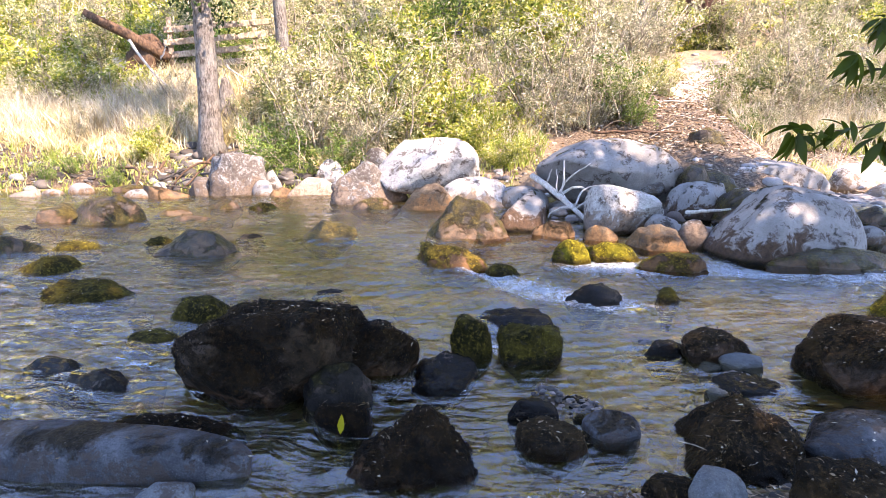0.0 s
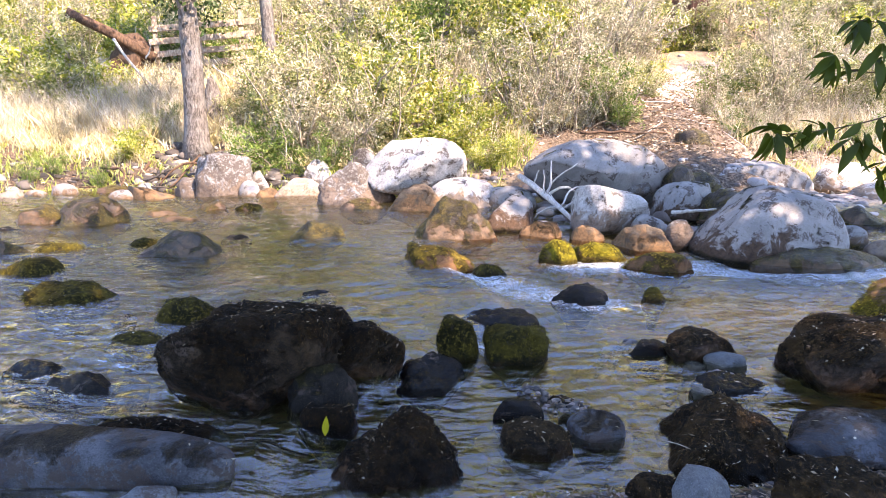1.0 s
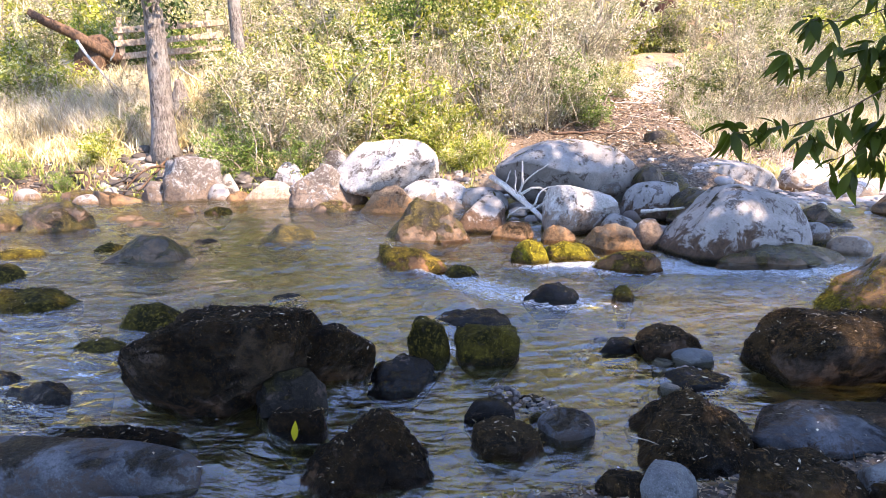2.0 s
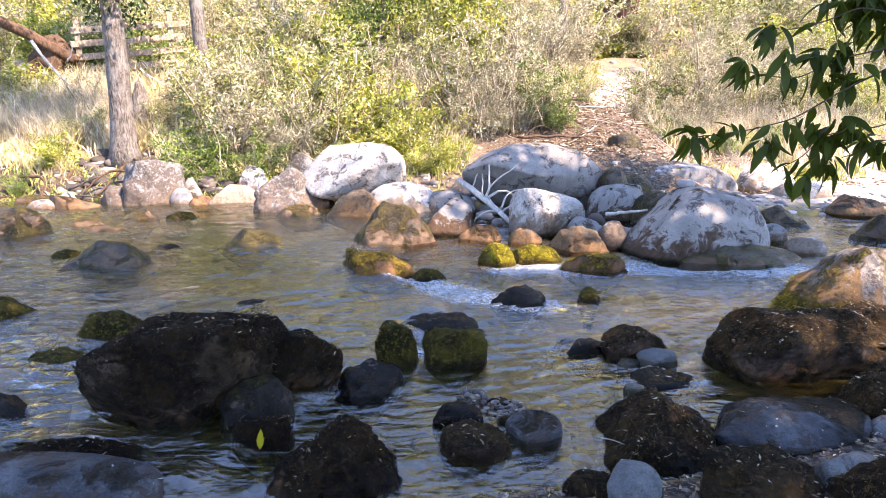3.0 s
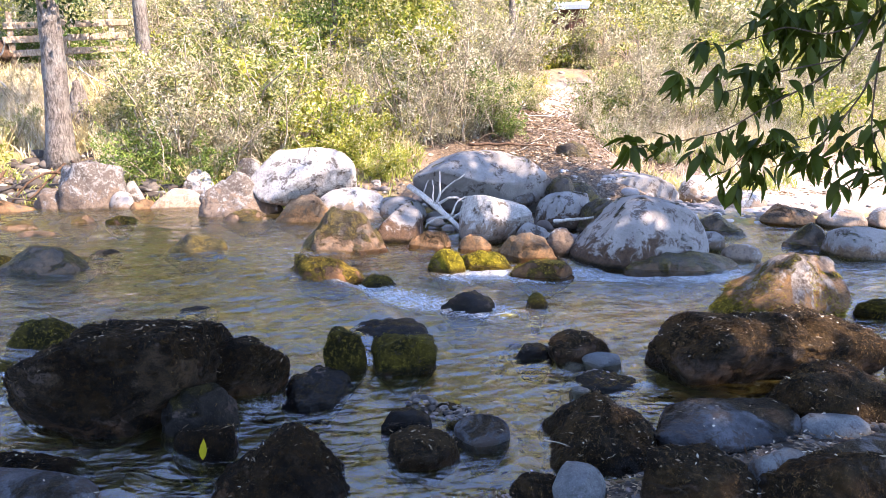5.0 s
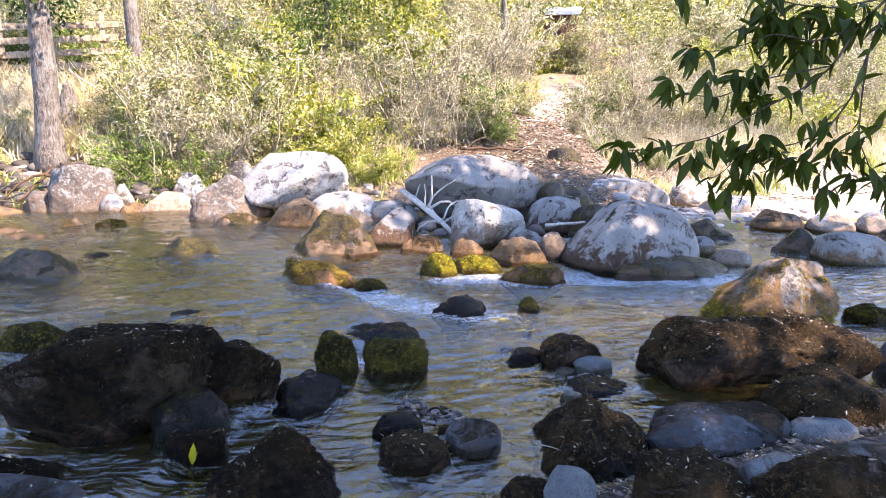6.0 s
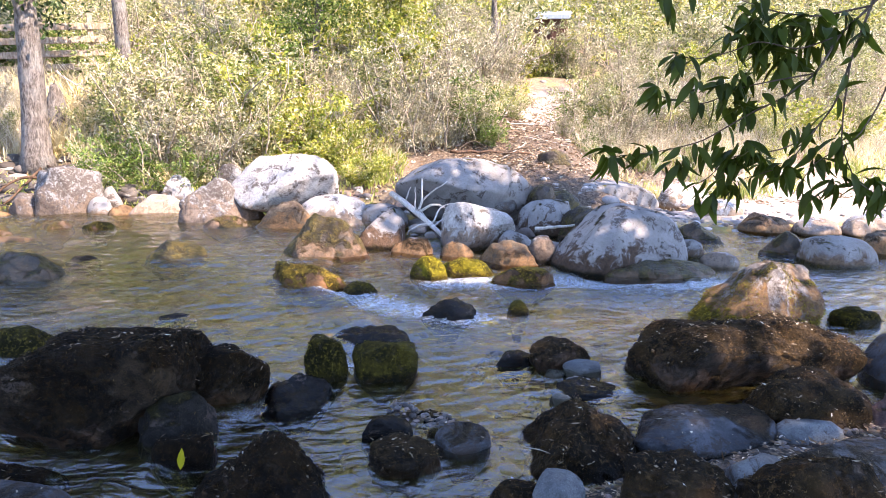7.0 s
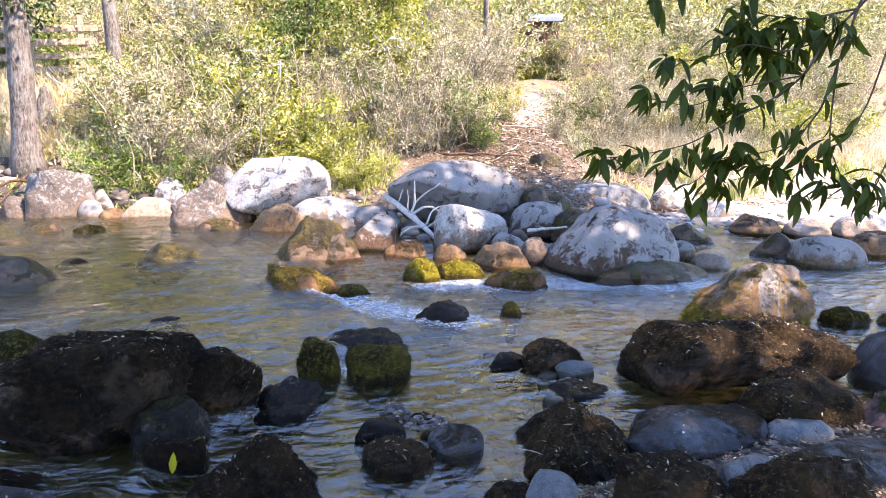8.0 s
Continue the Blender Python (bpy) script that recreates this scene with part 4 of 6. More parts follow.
stone('rock', "small grey rock at the water's edge", M_pale, -3.24, 11.20, 0.00, 0.45, 0.36, 0.33, mid=0.05, sq=2.3, rough=0.030, cuts=3, seed=113)
stone('rock', 'small pale rock on the bank', M_pale, -3.62, 12.72, 0.30, 0.42, 0.33, 0.27, mid=0.05, sq=2.3, rough=0.030, cuts=3, seed=114)
stone('rock', 'small pale rock on the bank', M_pale, -3.19, 11.74, 0.15, 0.37, 0.29, 0.30, mid=0.05, sq=2.3, rough=0.030, cuts=3, seed=115)
stone('rock', "grey-brown rock at the water's edge", M_mottled, -4.36, 11.19, 0.00, 0.49, 0.39, 0.38, mid=0.05, sq=2.3, rough=0.030, cuts=3, seed=116)
stone('rock', "low tan rock at the water's edge", M_tan, -4.90, 10.93, 0.00, 0.91, 0.54, 0.25, mid=-0.28, sq=2.3, rough=0.050, cuts=3, seed=117, sink=0.50)
stone('rock', "low grey rock at the water's edge", M_pale, -5.36, 10.91, 0.00, 0.54, 0.33, 0.20, mid=0.05, sq=2.3, rough=0.030, cuts=3, seed=118)
stone('rock', "small pale rock at the water's edge", M_pale, -6.63, 11.42, 0.00, 0.43, 0.30, 0.25, mid=0.05, sq=2.3, rough=0.030, cuts=3, seed=119)
stone('rock', "small bright rock at the water's edge", M_white, -7.41, 11.02, 0.00, 0.56, 0.39, 0.18, mid=0.05, sq=2.3, rough=0.030, cuts=3, seed=120)
stone('rock', "small flat rock at the water's edge", M_pale, -7.12, 11.32, 0.00, 0.43, 0.30, 0.15, mid=0.05, sq=2.3, rough=0.030, cuts=3, seed=121)
stone('rock', "small tan rock at the water's edge", M_tan, -2.88, 11.07, 0.00, 0.44, 0.31, 0.21, mid=-0.28, sq=2.3, rough=0.050, cuts=3, seed=122, sink=0.50)
stone('rock', "small grey rock at the water's edge", M_pale, -3.61, 11.28, 0.00, 0.33, 0.23, 0.15, mid=0.05, sq=2.3, rough=0.030, cuts=3, seed=123)
stone('boulder', 'boulder with orange stains and yellow moss on its sunny side', M_sunmoss, 3.84, 4.43, 0.00, 1.12, 0.78, 0.57, mid=0.25, sq=2.8, rough=0.030, cuts=2, seed=130, lean=0.10, planes=((170, 38, 0.6), (-20, 12, 0.72), (80, 72, 0.76), (-85, 25, 0.74)))
stone('rock', 'low dark mossy rock in the stream', M_moss, 4.84, 4.42, 0.00, 0.49, 0.30, 0.13, mid=-0.28, sq=2.3, rough=0.050, cuts=3, seed=131, sink=0.50)
stone('boulder', 'smooth grey boulder in the far channel', M_pale, 6.83, 6.69, 0.00, 1.02, 0.71, 0.36, mid=0.05, sq=2.3, rough=0.020, cuts=3, seed=132)
stone('rock', 'dark brown rock in the far channel', M_brown, 6.43, 7.16, 0.00, 0.76, 0.53, 0.35, mid=-0.28, sq=2.3, rough=0.050, cuts=5, seed=133, sink=0.50)
stone('stone', "pale rounded stone at the channel's edge", M_white, 4.99, 6.53, 0.00, 0.45, 0.36, 0.20, mid=0.35, sq=2.3, rough=0.020, cuts=3, seed=134)
stone('rock', 'brown rock beyond the large pale boulder', M_brown, 5.99, 8.39, 0.00, 0.83, 0.58, 0.26, mid=-0.28, sq=2.3, rough=0.050, cuts=5, seed=135, sink=0.50)
stone('rock', 'grey rock against the large pale boulder', M_pale, 5.02, 7.21, 0.00, 0.39, 0.28, 0.24, mid=0.05, sq=2.3, rough=0.030, cuts=3, seed=136)
stone('rock', 'gravelly tan mound on the far bank', M_tan, 7.69, 9.09, 0.05, 1.03, 0.72, 0.26, mid=-0.28, sq=2.3, rough=0.050, cuts=3, seed=137, sink=0.50)
stone('rock', 'sunlit pale stone on the far bank', M_white, 8.44, 8.76, 0.05, 0.78, 0.55, 0.24, mid=0.05, sq=2.3, rough=0.030, cuts=3, seed=138)
stone('boulder', 'sunlit pale boulder on the far bank', M_white, 9.31, 8.57, 0.05, 0.93, 0.65, 0.34, mid=0.05, sq=2.3, rough=0.030, cuts=3, seed=139)
stone('boulder', 'tan boulder on the far bank', M_tan, 8.15, 7.20, 0.00, 1.11, 0.78, 0.34, mid=-0.28, sq=2.3, rough=0.050, cuts=3, seed=140, sink=0.50)
stone('rock', 'pale sunlit rock on the far bank', M_white, 7.64, 11.39, 0.15, 1.17, 0.70, 0.48, mid=0.05, sq=2.3, rough=0.030, cuts=3, seed=141)
stone('rock', 'pale sunlit slab on the far bank', M_white, 7.77, 10.35, 0.10, 1.29, 0.77, 0.31, mid=0.05, sq=2.3, rough=0.030, cuts=3, seed=142)
stone('rock', 'small mossy rock in the stream', M_moss, 5.35, 4.37, 0.00, 0.50, 0.35, 0.09, mid=-0.28, sq=2.3, rough=0.050, cuts=3, seed=143, sink=0.50)
stone('rock', 'small brown rock in the leaf litter', M_brown, 3.83, 9.42, 0.50, 0.58, 0.46, 0.25, mid=-0.28, sq=2.3, rough=0.050, cuts=5, seed=150, sink=0.50)
stone('rock', 'mottled rock behind the bar', M_mottled, 3.14, 9.45, 0.40, 0.47, 0.38, 0.18, mid=0.05, sq=2.3, rough=0.030, cuts=3, seed=151)
stone('rock', 'tan rock in the leaf litter', M_tan, 4.81, 11.36, 0.75, 0.63, 0.50, 0.20, mid=-0.28, sq=2.3, rough=0.050, cuts=3, seed=152, sink=0.50)
stone('rock', 'mottled rock at the foot of the slope', M_mottled, 5.44, 10.85, 0.50, 0.54, 0.43, 0.24, mid=0.05, sq=2.3, rough=0.030, cuts=3, seed=154)
stone('rock', 'low grey rock at the foot of the bank', M_mottled, -5.02, 12.28, 0.00, 0.89, 0.62, 0.24, mid=0.05, sq=2.3, rough=0.030, cuts=3, seed=155)
stone('rock', 'low brown rock at the foot of the bank', M_brown, -5.92, 11.75, 0.00, 0.82, 0.57, 0.17, mid=-0.28, sq=2.3, rough=0.050, cuts=5, seed=156, sink=0.50)
stone('boulder', 'dark lichen-covered boulder under the tree', M_mottled, -4.26, 12.57, 0.25, 0.77, 0.61, 0.47, mid=0.05, sq=2.3, rough=0.030, cuts=3, seed=157)

# ---- shrubs and trees of the hillside ----


def limb(rng, start, way, length, bend, count=6):
    pts, way = [np.array(start, float)], np.array(way, float)
    for _ in range(count - 1):
        way = way + rng.normal(size=3) * bend
        way /= np.linalg.norm(way)
        pts.append(pts[-1] + way * length / (count - 1))
    return np.array(pts)


def shrub_parts(seed, high, wide, stems, twigs, per_twig, leaf, slim, upright=0.75, droop=0.0):
    """Stems, twigs and leaves of one bush, about high and wide, standing at 0."""
    rng = np.random.RandomState(seed)
    wood, place, way = [], [], []
    for _ in range(stems):
        a = rng.uniform(0, 6.28)
        out = rng.uniform(0.1, 1.0) * (1 - upright) * 2
        v = np.array([math.cos(a) * out, math.sin(a) * out, 1.0])
        line = limb(rng, (math.cos(a) * wide * 0.08, math.sin(a) * wide * 0.08, -0.15), v / np.linalg.norm(v), high * rng.uniform(0.6, 1.05), 0.16, 7)
        wood.append(tube(line, np.linspace(0.017, 0.006, 7) * high ** 0.5, 4))
        for _ in range(twigs):
            k = rng.uniform(0.15, 1.0) * 6
            i = min(int(k), 5)
            base = line[i] + (line[i + 1] - line[i]) * (k - i)
            a = rng.uniform(0, 6.28)
            v = np.array([math.cos(a), math.sin(a), rng.uniform(-0.2, 0.9) - droop])
            twig = limb(rng, base, v / np.linalg.norm(v), wide * rng.uniform(0.12, 0.34), 0.22, 4)
            if rng.rand() < 0.5:
                wood.append(tube(twig, np.linspace(0.006, 0.002, 4) * high ** 0.5, 3))
            t = rng.uniform(0.1, 1.0, per_twig) * 3
            j = np.minimum(t.astype(int), 2)
            place.append(twig[j] + (twig[j + 1] - twig[j]) * (t - j)[:, None] + rng.normal(size=(per_twig, 3)) * leaf * 0.6)
            way.append((twig[j + 1] - twig[j]) / (wide * 0.1) + rng.normal(size=(per_twig, 3)) * 0.8 - [0, 0, droop])
    place, way = np.vstack(place), np.vstack(way)
    return joined(wood), leaves_at(place, way, leaf * rng.uniform(0.7, 1.3, len(place)), leaf * slim, rng)


def shrub(name, label, category, group, material, seed, *args, **kw):
    wood, leaf = shrub_parts(seed, *args, **kw)
    ob = empty(name, 0, 0, 0, label, category, group)
    part("stem", mesh_of("stem", *wood, W_dry), ob)
    part("foliage", mesh_of("foliage", *leaf, material, False), ob)
    return ob


KINDS = {
    "olive": [shrub("shrub", "olive green shrub with small narrow leaves on the dry slope", "shrub", "shrubs of the hillside", L_olive, 300 + i,
                    1.9, 1.7, 11, 8, 36, 0.074, 0.40, 0.70) for i in range(3)],
    "grey": [shrub("shrub", "pale grey-green wispy shrub on the dry slope", "shrub", "shrubs of the hillside", L_grey, 320 + i,
                   1.8, 1.6, 11, 8, 34, 0.072, 0.30, 0.78) for i in range(3)],
    "bright": [shrub("shrub", "yellow-green leafy shrub lit through by the sun", "shrub", "shrubs of the hillside", L_bright, 340 + i,
                     1.6, 1.8, 9, 8, 24, 0.115, 0.48, 0.6, 0.15) for i in range(3)],
    "green": [shrub("shrub", "dense green shrub low on the bank", "shrub", "shrubs of the hillside", L_green, 360 + i,
                    1.3, 1.5, 10, 9, 30, 0.07, 0.45, 0.6) for i in range(2)],
}


def height_at(x, y):
    return float(ground_height(np.array([float(x)]), np.array([float(y)]))[0])


def plant(kind, x, y, size, rng):
    source = KINDS[kind][rng.randint(len(KINDS[kind]))]
    copy_thing(source, pose(x, y, height_at(x, y) - 0.05, rng.uniform(-6, 6), rng.uniform(-6, 6), rng.uniform(0, 360)) @ Matrix.Scale(size, 4))


def track(x, y):
    """How far a place is from the sandy track."""
    return abs((x - 4.9) * 0.88 - (y - 13.2) * 0.475)


def near_kind(px, py, rng):
    """Which bush grows where along the slope."""
    angle = px / py
    if angle < -0.42:
        return rng.choice(["bright", "olive", "grey"], p=[0.55, 0.2, 0.25])
    if angle < -0.08:
        return rng.choice(["olive", "grey", "bright"], p=[0.4, 0.4, 0.2])
    if angle < 0.16:
        return rng.choice(["bright", "olive", "grey"], p=[0.7, 0.15, 0.15])
    return rng.choice(["olive", "grey", "bright"], p=[0.4, 0.48, 0.12])


rng = np.random.RandomState(77)
for kind, x, y, size in (("green", -2.9, 12.5, 0.95), ("green", -2.1, 12.4, 0.8), ("grey", -2.4, 13.0, 1.3), ("green", -3.4, 13.1, 0.9),
                         ("olive", -3.1, 13.7, 1.3), ("grey", -1.5, 12.7, 1.0), ("olive", -0.9, 12.8, 1.0), ("olive", -1.3, 13.6, 1.3),
                         ("bright", 0.0, 12.9, 0.8), ("bright", 0.8, 12.6, 0.7), ("bright", 1.3, 13.1, 0.75), ("bright", 0.5, 13.6, 1.0),
                         ("bright", 1.5, 12.0, 0.45), ("bright", 1.15, 11.7, 0.4), ("grey", 2.3, 12.9, 0.95), ("grey", 3.0, 13.0, 0.9),
                         ("olive", 3.7, 13.1, 0.8), ("green", 3.6, 13.7, 1.1), ("grey", 2.8, 13.9, 1.3), ("olive", 1.9, 14.0, 1.2),
                         ("bright", 5.2, 15.6, 0.5), ("grey", 7.2, 14.0, 0.8), ("grey", 8.0, 14.6, 1.1), ("olive", 7.3, 15.3, 1.1),
                         ("green", 6.6, 13.4, 0.6), ("grey", 9.0, 14.9, 1.2), ("olive", 9.9, 15.2, 1.2), ("grey", 11.0, 15.0, 1.0),
                         ("green", 9.3, 13.4, 0.55), ("olive", 11.4, 13.8, 0.7), ("bright", 10.6, 13.0, 0.4), ("bright", 8.8, 12.0, 0.35),
                         ("bright", -8.0, 15.5, 1.0), ("bright", -9.5, 16.0, 1.2), ("bright", -10.6, 15.0, 1.0), 
                         # includes green shrubs added for dark hollows and the shade behind the fence
                         ("grey", 7.5, 16.6, 0.8), ("grey", -9.6, 14.3, 0.8), ("grey", -7.9, 13.5, 0.5), ("bright", -11.3, 14.6, 1.0), ("grey", -6.3, 15.3, 0.7), ("bright", -7.6, 16.2, 0.7), ("bright", -6.2, 13.0, 0.55), ("green", -6.3, 12.1, 0.42), ("green", -7.2, 12.3, 0.4), ("olive", -4.2, 14.3, 0.7), ("olive", -8.6, 15.0, 0.9), ("olive", -6.0, 13.9, 0.6), ("olive", -5.6, 14.2, 0.5), ("grey", -3.6, 14.6, 0.9), ("olive", -3.75, 15.4, 1.0), ("olive", 9.2, 22.4, 1.3), ("grey", 9.9, 22.2, 1.25), ("green", -1.05, 16.2, 1.5), ("green", 3.9, 12.95, 0.7), ("green", 6.9, 15.6, 1.0), ("green", -7.6, 12.0, 0.4), ("bright", 8.5, 22.6, 1.1), ("green", -7.4, 19.0, 1.3), ("green", -6.2, 19.2, 1.4), ("green", -8.6, 18.8, 1.2), ("grey", 6.3, 14.6, 0.7), ("olive", 5.0, 14.4, 0.5), ("grey", 7.0, 13.5, 0.5), ("green", 8.0, 13.3, 0.5), ("grey", 6.0, 18.6, 0.9), ("olive", 8.9, 18.4, 0.8)):
    plant(kind, x, y, size, rng)
for y in np.arange(14.6, 22.5, 1.3):
    for x in np.arange(-0.80 * y - 1, 1.02 * y + 1, 1.45 + 0.02 * y):
        px, py = x + rng.uniform(-0.5, 0.5), y + rng.uniform(-0.5, 0.5)
        s = py - float(bank_line(np.array([px]))[0])
        if s < 2.4 or track(px, py) < 1.35 or (abs(px - 0.405 * py) < 0.6 and py > 19) or (px > 5.5 and s < 5.5) or (px < -4.0 and py < 15.5):
            continue
        if (-0.46 < px / py < -0.24 and py < 18.6) or (-8.4 < px < -4.9 and py < 20.5 and rng.rand() < 0.6):
            continue
        plant(near_kind(px, py, rng), px, py, rng.uniform(0.8, 1.3) * (1 + 0.02 * (py - 13)), rng)
for i, source in enumerate(sum(KINDS.values(), [])):
    x, y = -9 + 1.9 * i, 22.8
    source.location = (x, y, height_at(x, y) - 0.05)


def thicket(material, seed, pick):
    """The far growth up to the crest, too dense to tell one bush from the next."""
    rng = np.random.RandomState(seed)
    place, way = [], []
    for y in np.arange(22.8, 34, 1.2):
        for x in np.arange(-0.85 * y - 2, 1.1 * y + 2, 1.3):
            if near_kind(x, y, rng) != pick or (abs(x - 0.41 * y) < 0.9 and y < 24.8):
                continue
            px, py = x + rng.uniform(-0.8, 0.8), y + rng.uniform(-0.6, 0.6)
            high = rng.uniform(1.6, 3.2)
            n = 300
            k = rng.uniform(0.05, 1, n) ** 0.7
            a, r = rng.uniform(0, 6.28, n), rng.uniform(0.3, 1, n) ** 0.5 * (1.15 - 0.5 * k) * rng.uniform(0.75, 1.15)
            wave = 1 + 0.35 * np.sin(a * 3 + rng.uniform(0, 6)) * np.sin(k * 9 + rng.uniform(0, 6))
            place.append(np.column_stack([px + np.cos(a) * r * wave, py + np.sin(a) * r * wave, height_at(px, py) + k * high * wave]))
            way.append(rng.normal(size=(n, 3)) + [0, 0, 0.3])
    place, way = np.vstack(place), np.vstack(way)
    ob = new("thicket", mesh_of("thicket", *leaves_at(place, way, rng.uniform(0.14, 0.26, len(place)), 0.085, rng), material, False))
    tagged(ob, "sunlit thicket covering the upper hillside", "thicket", kind="stuff")


thicket(L_bright, 611, "bright")
thicket(L_olive, 612, "olive")
thicket(L_grey, 613, "grey")


def tree(name, label, x, y, lean, girth, high, crown_low, crown_wide, material, seed, clumps=60, per=260, leaf=0.13, slim=0.5, shift=(0, 0), gaps=()):
    """A tapered trunk, limbs and an uneven crown of many leaves."""
    rng = np.random.RandomState(seed)
    z = height_at(x, y)
    ob = empty(name, x, y, z - 0.1, label, "tree")
    k = np.linspace(0, 1, 26)
    line = np.column_stack([lean[0] * k * high + 0.08 * np.sin(k * 7 + seed), lean[1] * k * high + 0.05 * np.cos(k * 6), k * high])
    radii = girth * (1 - 0.8 * k) * (1 + 0.55 * np.exp(-k * high / 0.25))
    part("trunk", mesh_of("trunk", *tube(line, radii, 14, 0.035, seed), W_bark), ob)
    place, way = [], []
    limbs = []
    for i in range(clumps):
        h = rng.uniform(crown_low, high)
        at = np.array([np.interp(h, line[:, 2], line[:, j]) for j in range(3)])
        a = rng.uniform(0, 6.28)
        reach = crown_wide * rng.uniform(0.25, 1.0) * (1 - 0.55 * (h - crown_low) / (high - crown_low))
        v = np.array([math.cos(a), math.sin(a), rng.uniform(-0.25, 0.35)])
        bough = limb(rng, at, v, reach, 0.13, 6)
        bough[:, :2] += np.linspace(0, 1, 6)[:, None] * np.array(shift)
        limbs.append(tube(bough, np.linspace(0.05, 0.01, 6) * girth / 0.25, 5))
        t = rng.uniform(0.2, 1.0, per) * 5
        j = np.minimum(t.astype(int), 4)
        place.append(bough[j] + (bough[j + 1] - bough[j]) * (t - j)[:, None] + rng.normal(size=(per, 3)) * (0.30, 0.30, 0.16))
        way.append(rng.normal(size=(per, 3)) + v * 0.6 - [0, 0, 0.4])
    place, way = np.vstack(place), np.vstack(way)
    # openings in the crown through which the sun falls
    for gx, gy, gz, wide in gaps:
        off = place + (x, y, z - 0.1) - (gx, gy, gz)
        keep = np.linalg.norm(np.cross(off, np.array(SUN)), axis=1) > wide
        place, way = place[keep], way[keep]
    tagged(part("bough", mesh_of("bough", *joined(limbs), W_bark), ob), kind="stuff")
    part("crown", mesh_of("crown", *leaves_at(place, way, leaf, leaf * slim, rng), material, False), ob)
    return ob


tree("tree", "grey-barked tree leaning over the far bank with dark drooping foliage", -4.78, 13.2, (-0.035, 0.0), 0.24, 9.0, 3.1, 1.7, L_dark, 401, 46, 150)
tree("tree", "grey tree trunk among bushes beside the plank fence", -4.05, 16.4, (-0.04, 0.02), 0.19, 9.0, 3.3, 1.5, L_dark, 402, 50, 170)
tree("tree", "dark green leafy tree among the bushes of the slope", 0.35, 16.8, (0.01, 0.0), 0.11, 6.5, 1.5, 1.3, L_green, 407, 46, 190, 0.10)
tree("tree", "yellow-green young tree lit through by the sun", 2.4, 16.2, (0.02, 0.0), 0.06, 4.6, 0.9, 1.3, L_bright, 408, 40, 150, 0.12)
tree("tree", "slender dark-stemmed tree high on the slope", 5.7, 19.2, (0.01, 0.0), 0.12, 7.0, 2.6, 1.5, L_olive, 409, 40, 170, 0.10)
OPENINGS = ((0.3, 7.65, 0.3, 0.75), (0.0, 6.2, 0.2, 0.5), (1.4, 7.6, 0.2, 0.5), (2.4, 7.0, 0.2, 0.6), (1.36, 6.4, 0.15, 0.35), (1.9, 6.5, 0.15, 0.4), (2.4, 8.1, 0.5, 0.42),
            (-1.4, 7.5, 0.15, 0.45), (-2.9, 6.9, 0.2, 0.22), (0.4, 4.9, 0.0, 0.3), (3.6, 6.5, 0.5, 0.3), (2.9, 9.8, 0.8, 0.5), (-3.0, 4.95, 0.15, 0.34), (-3.9, 5.87, 0.15, 0.30), (-4.1, 6.8, 0.10, 0.40), (-1.86, 4.5, 0.15, 0.18), (2.9, 3.32, 0.25, 0.16), (3.2, 3.46, 0.3, 0.22), (2.64, 3.28, 0.4, 0.10), (1.45, 2.66, 0.15, 0.12), (0.9, 3.2, 0.0, 0.10), (2.3, 3.3, 0.35, 0.08), (-0.2, 3.4, 0.4, 0.09), (1.1, 4.0, 0.2, 0.10))
# the trees that the camera stands under, whose shade falls over the near half of the stream
tree("tree", "broad-leaved tree on the near bank, shading the stream", 6.0, -2.5, (0.0, 0.06), 0.3, 9.5, 6.2, 6.4, L_crown, 403, 190, 240, 0.22, shift=(-0.9, 2.6), gaps=OPENINGS)
tree("tree", "broad-leaved tree on the near bank, shading the stream", 1.5, -5.0, (0.02, 0.05), 0.28, 9.0, 5.8, 4.6, L_crown, 404, 120, 220, 0.19, shift=(0.3, 1.8), gaps=OPENINGS)
tree("tree", "broad-leaved tree on the near bank, shading the stream", -1.6, -2.4, (0.03, 0.04), 0.26, 8.5, 4.6, 3.8, L_crown, 406, 80, 180, 0.2, shift=(0.6, 1.6), gaps=OPENINGS)
tree("tree", "broad-leaved tree on the near bank, shading the stream", 11.8, 0.8, (-0.03, 0.06), 0.3, 9.6, 6.6, 5.8, L_crown, 405, 160, 220, 0.21, shift=(-0.8, 2.4), gaps=OPENINGS)
rng = np.random.RandomState(5)
for i, x in enumerate(np.arange(-34, 44, 4.4)):
    tree("tree", "tree on the crest of the hillside", x + rng.uniform(-1, 1), 34 + rng.uniform(-2, 3), (0, 0), 0.2, rng.uniform(9, 13) if x < -4 else rng.uniform(11, 16), 1.0, 3.6,
         [L_gold, L_gold, L_olive][i % 3], 420 + i, 90, 150, 0.32)

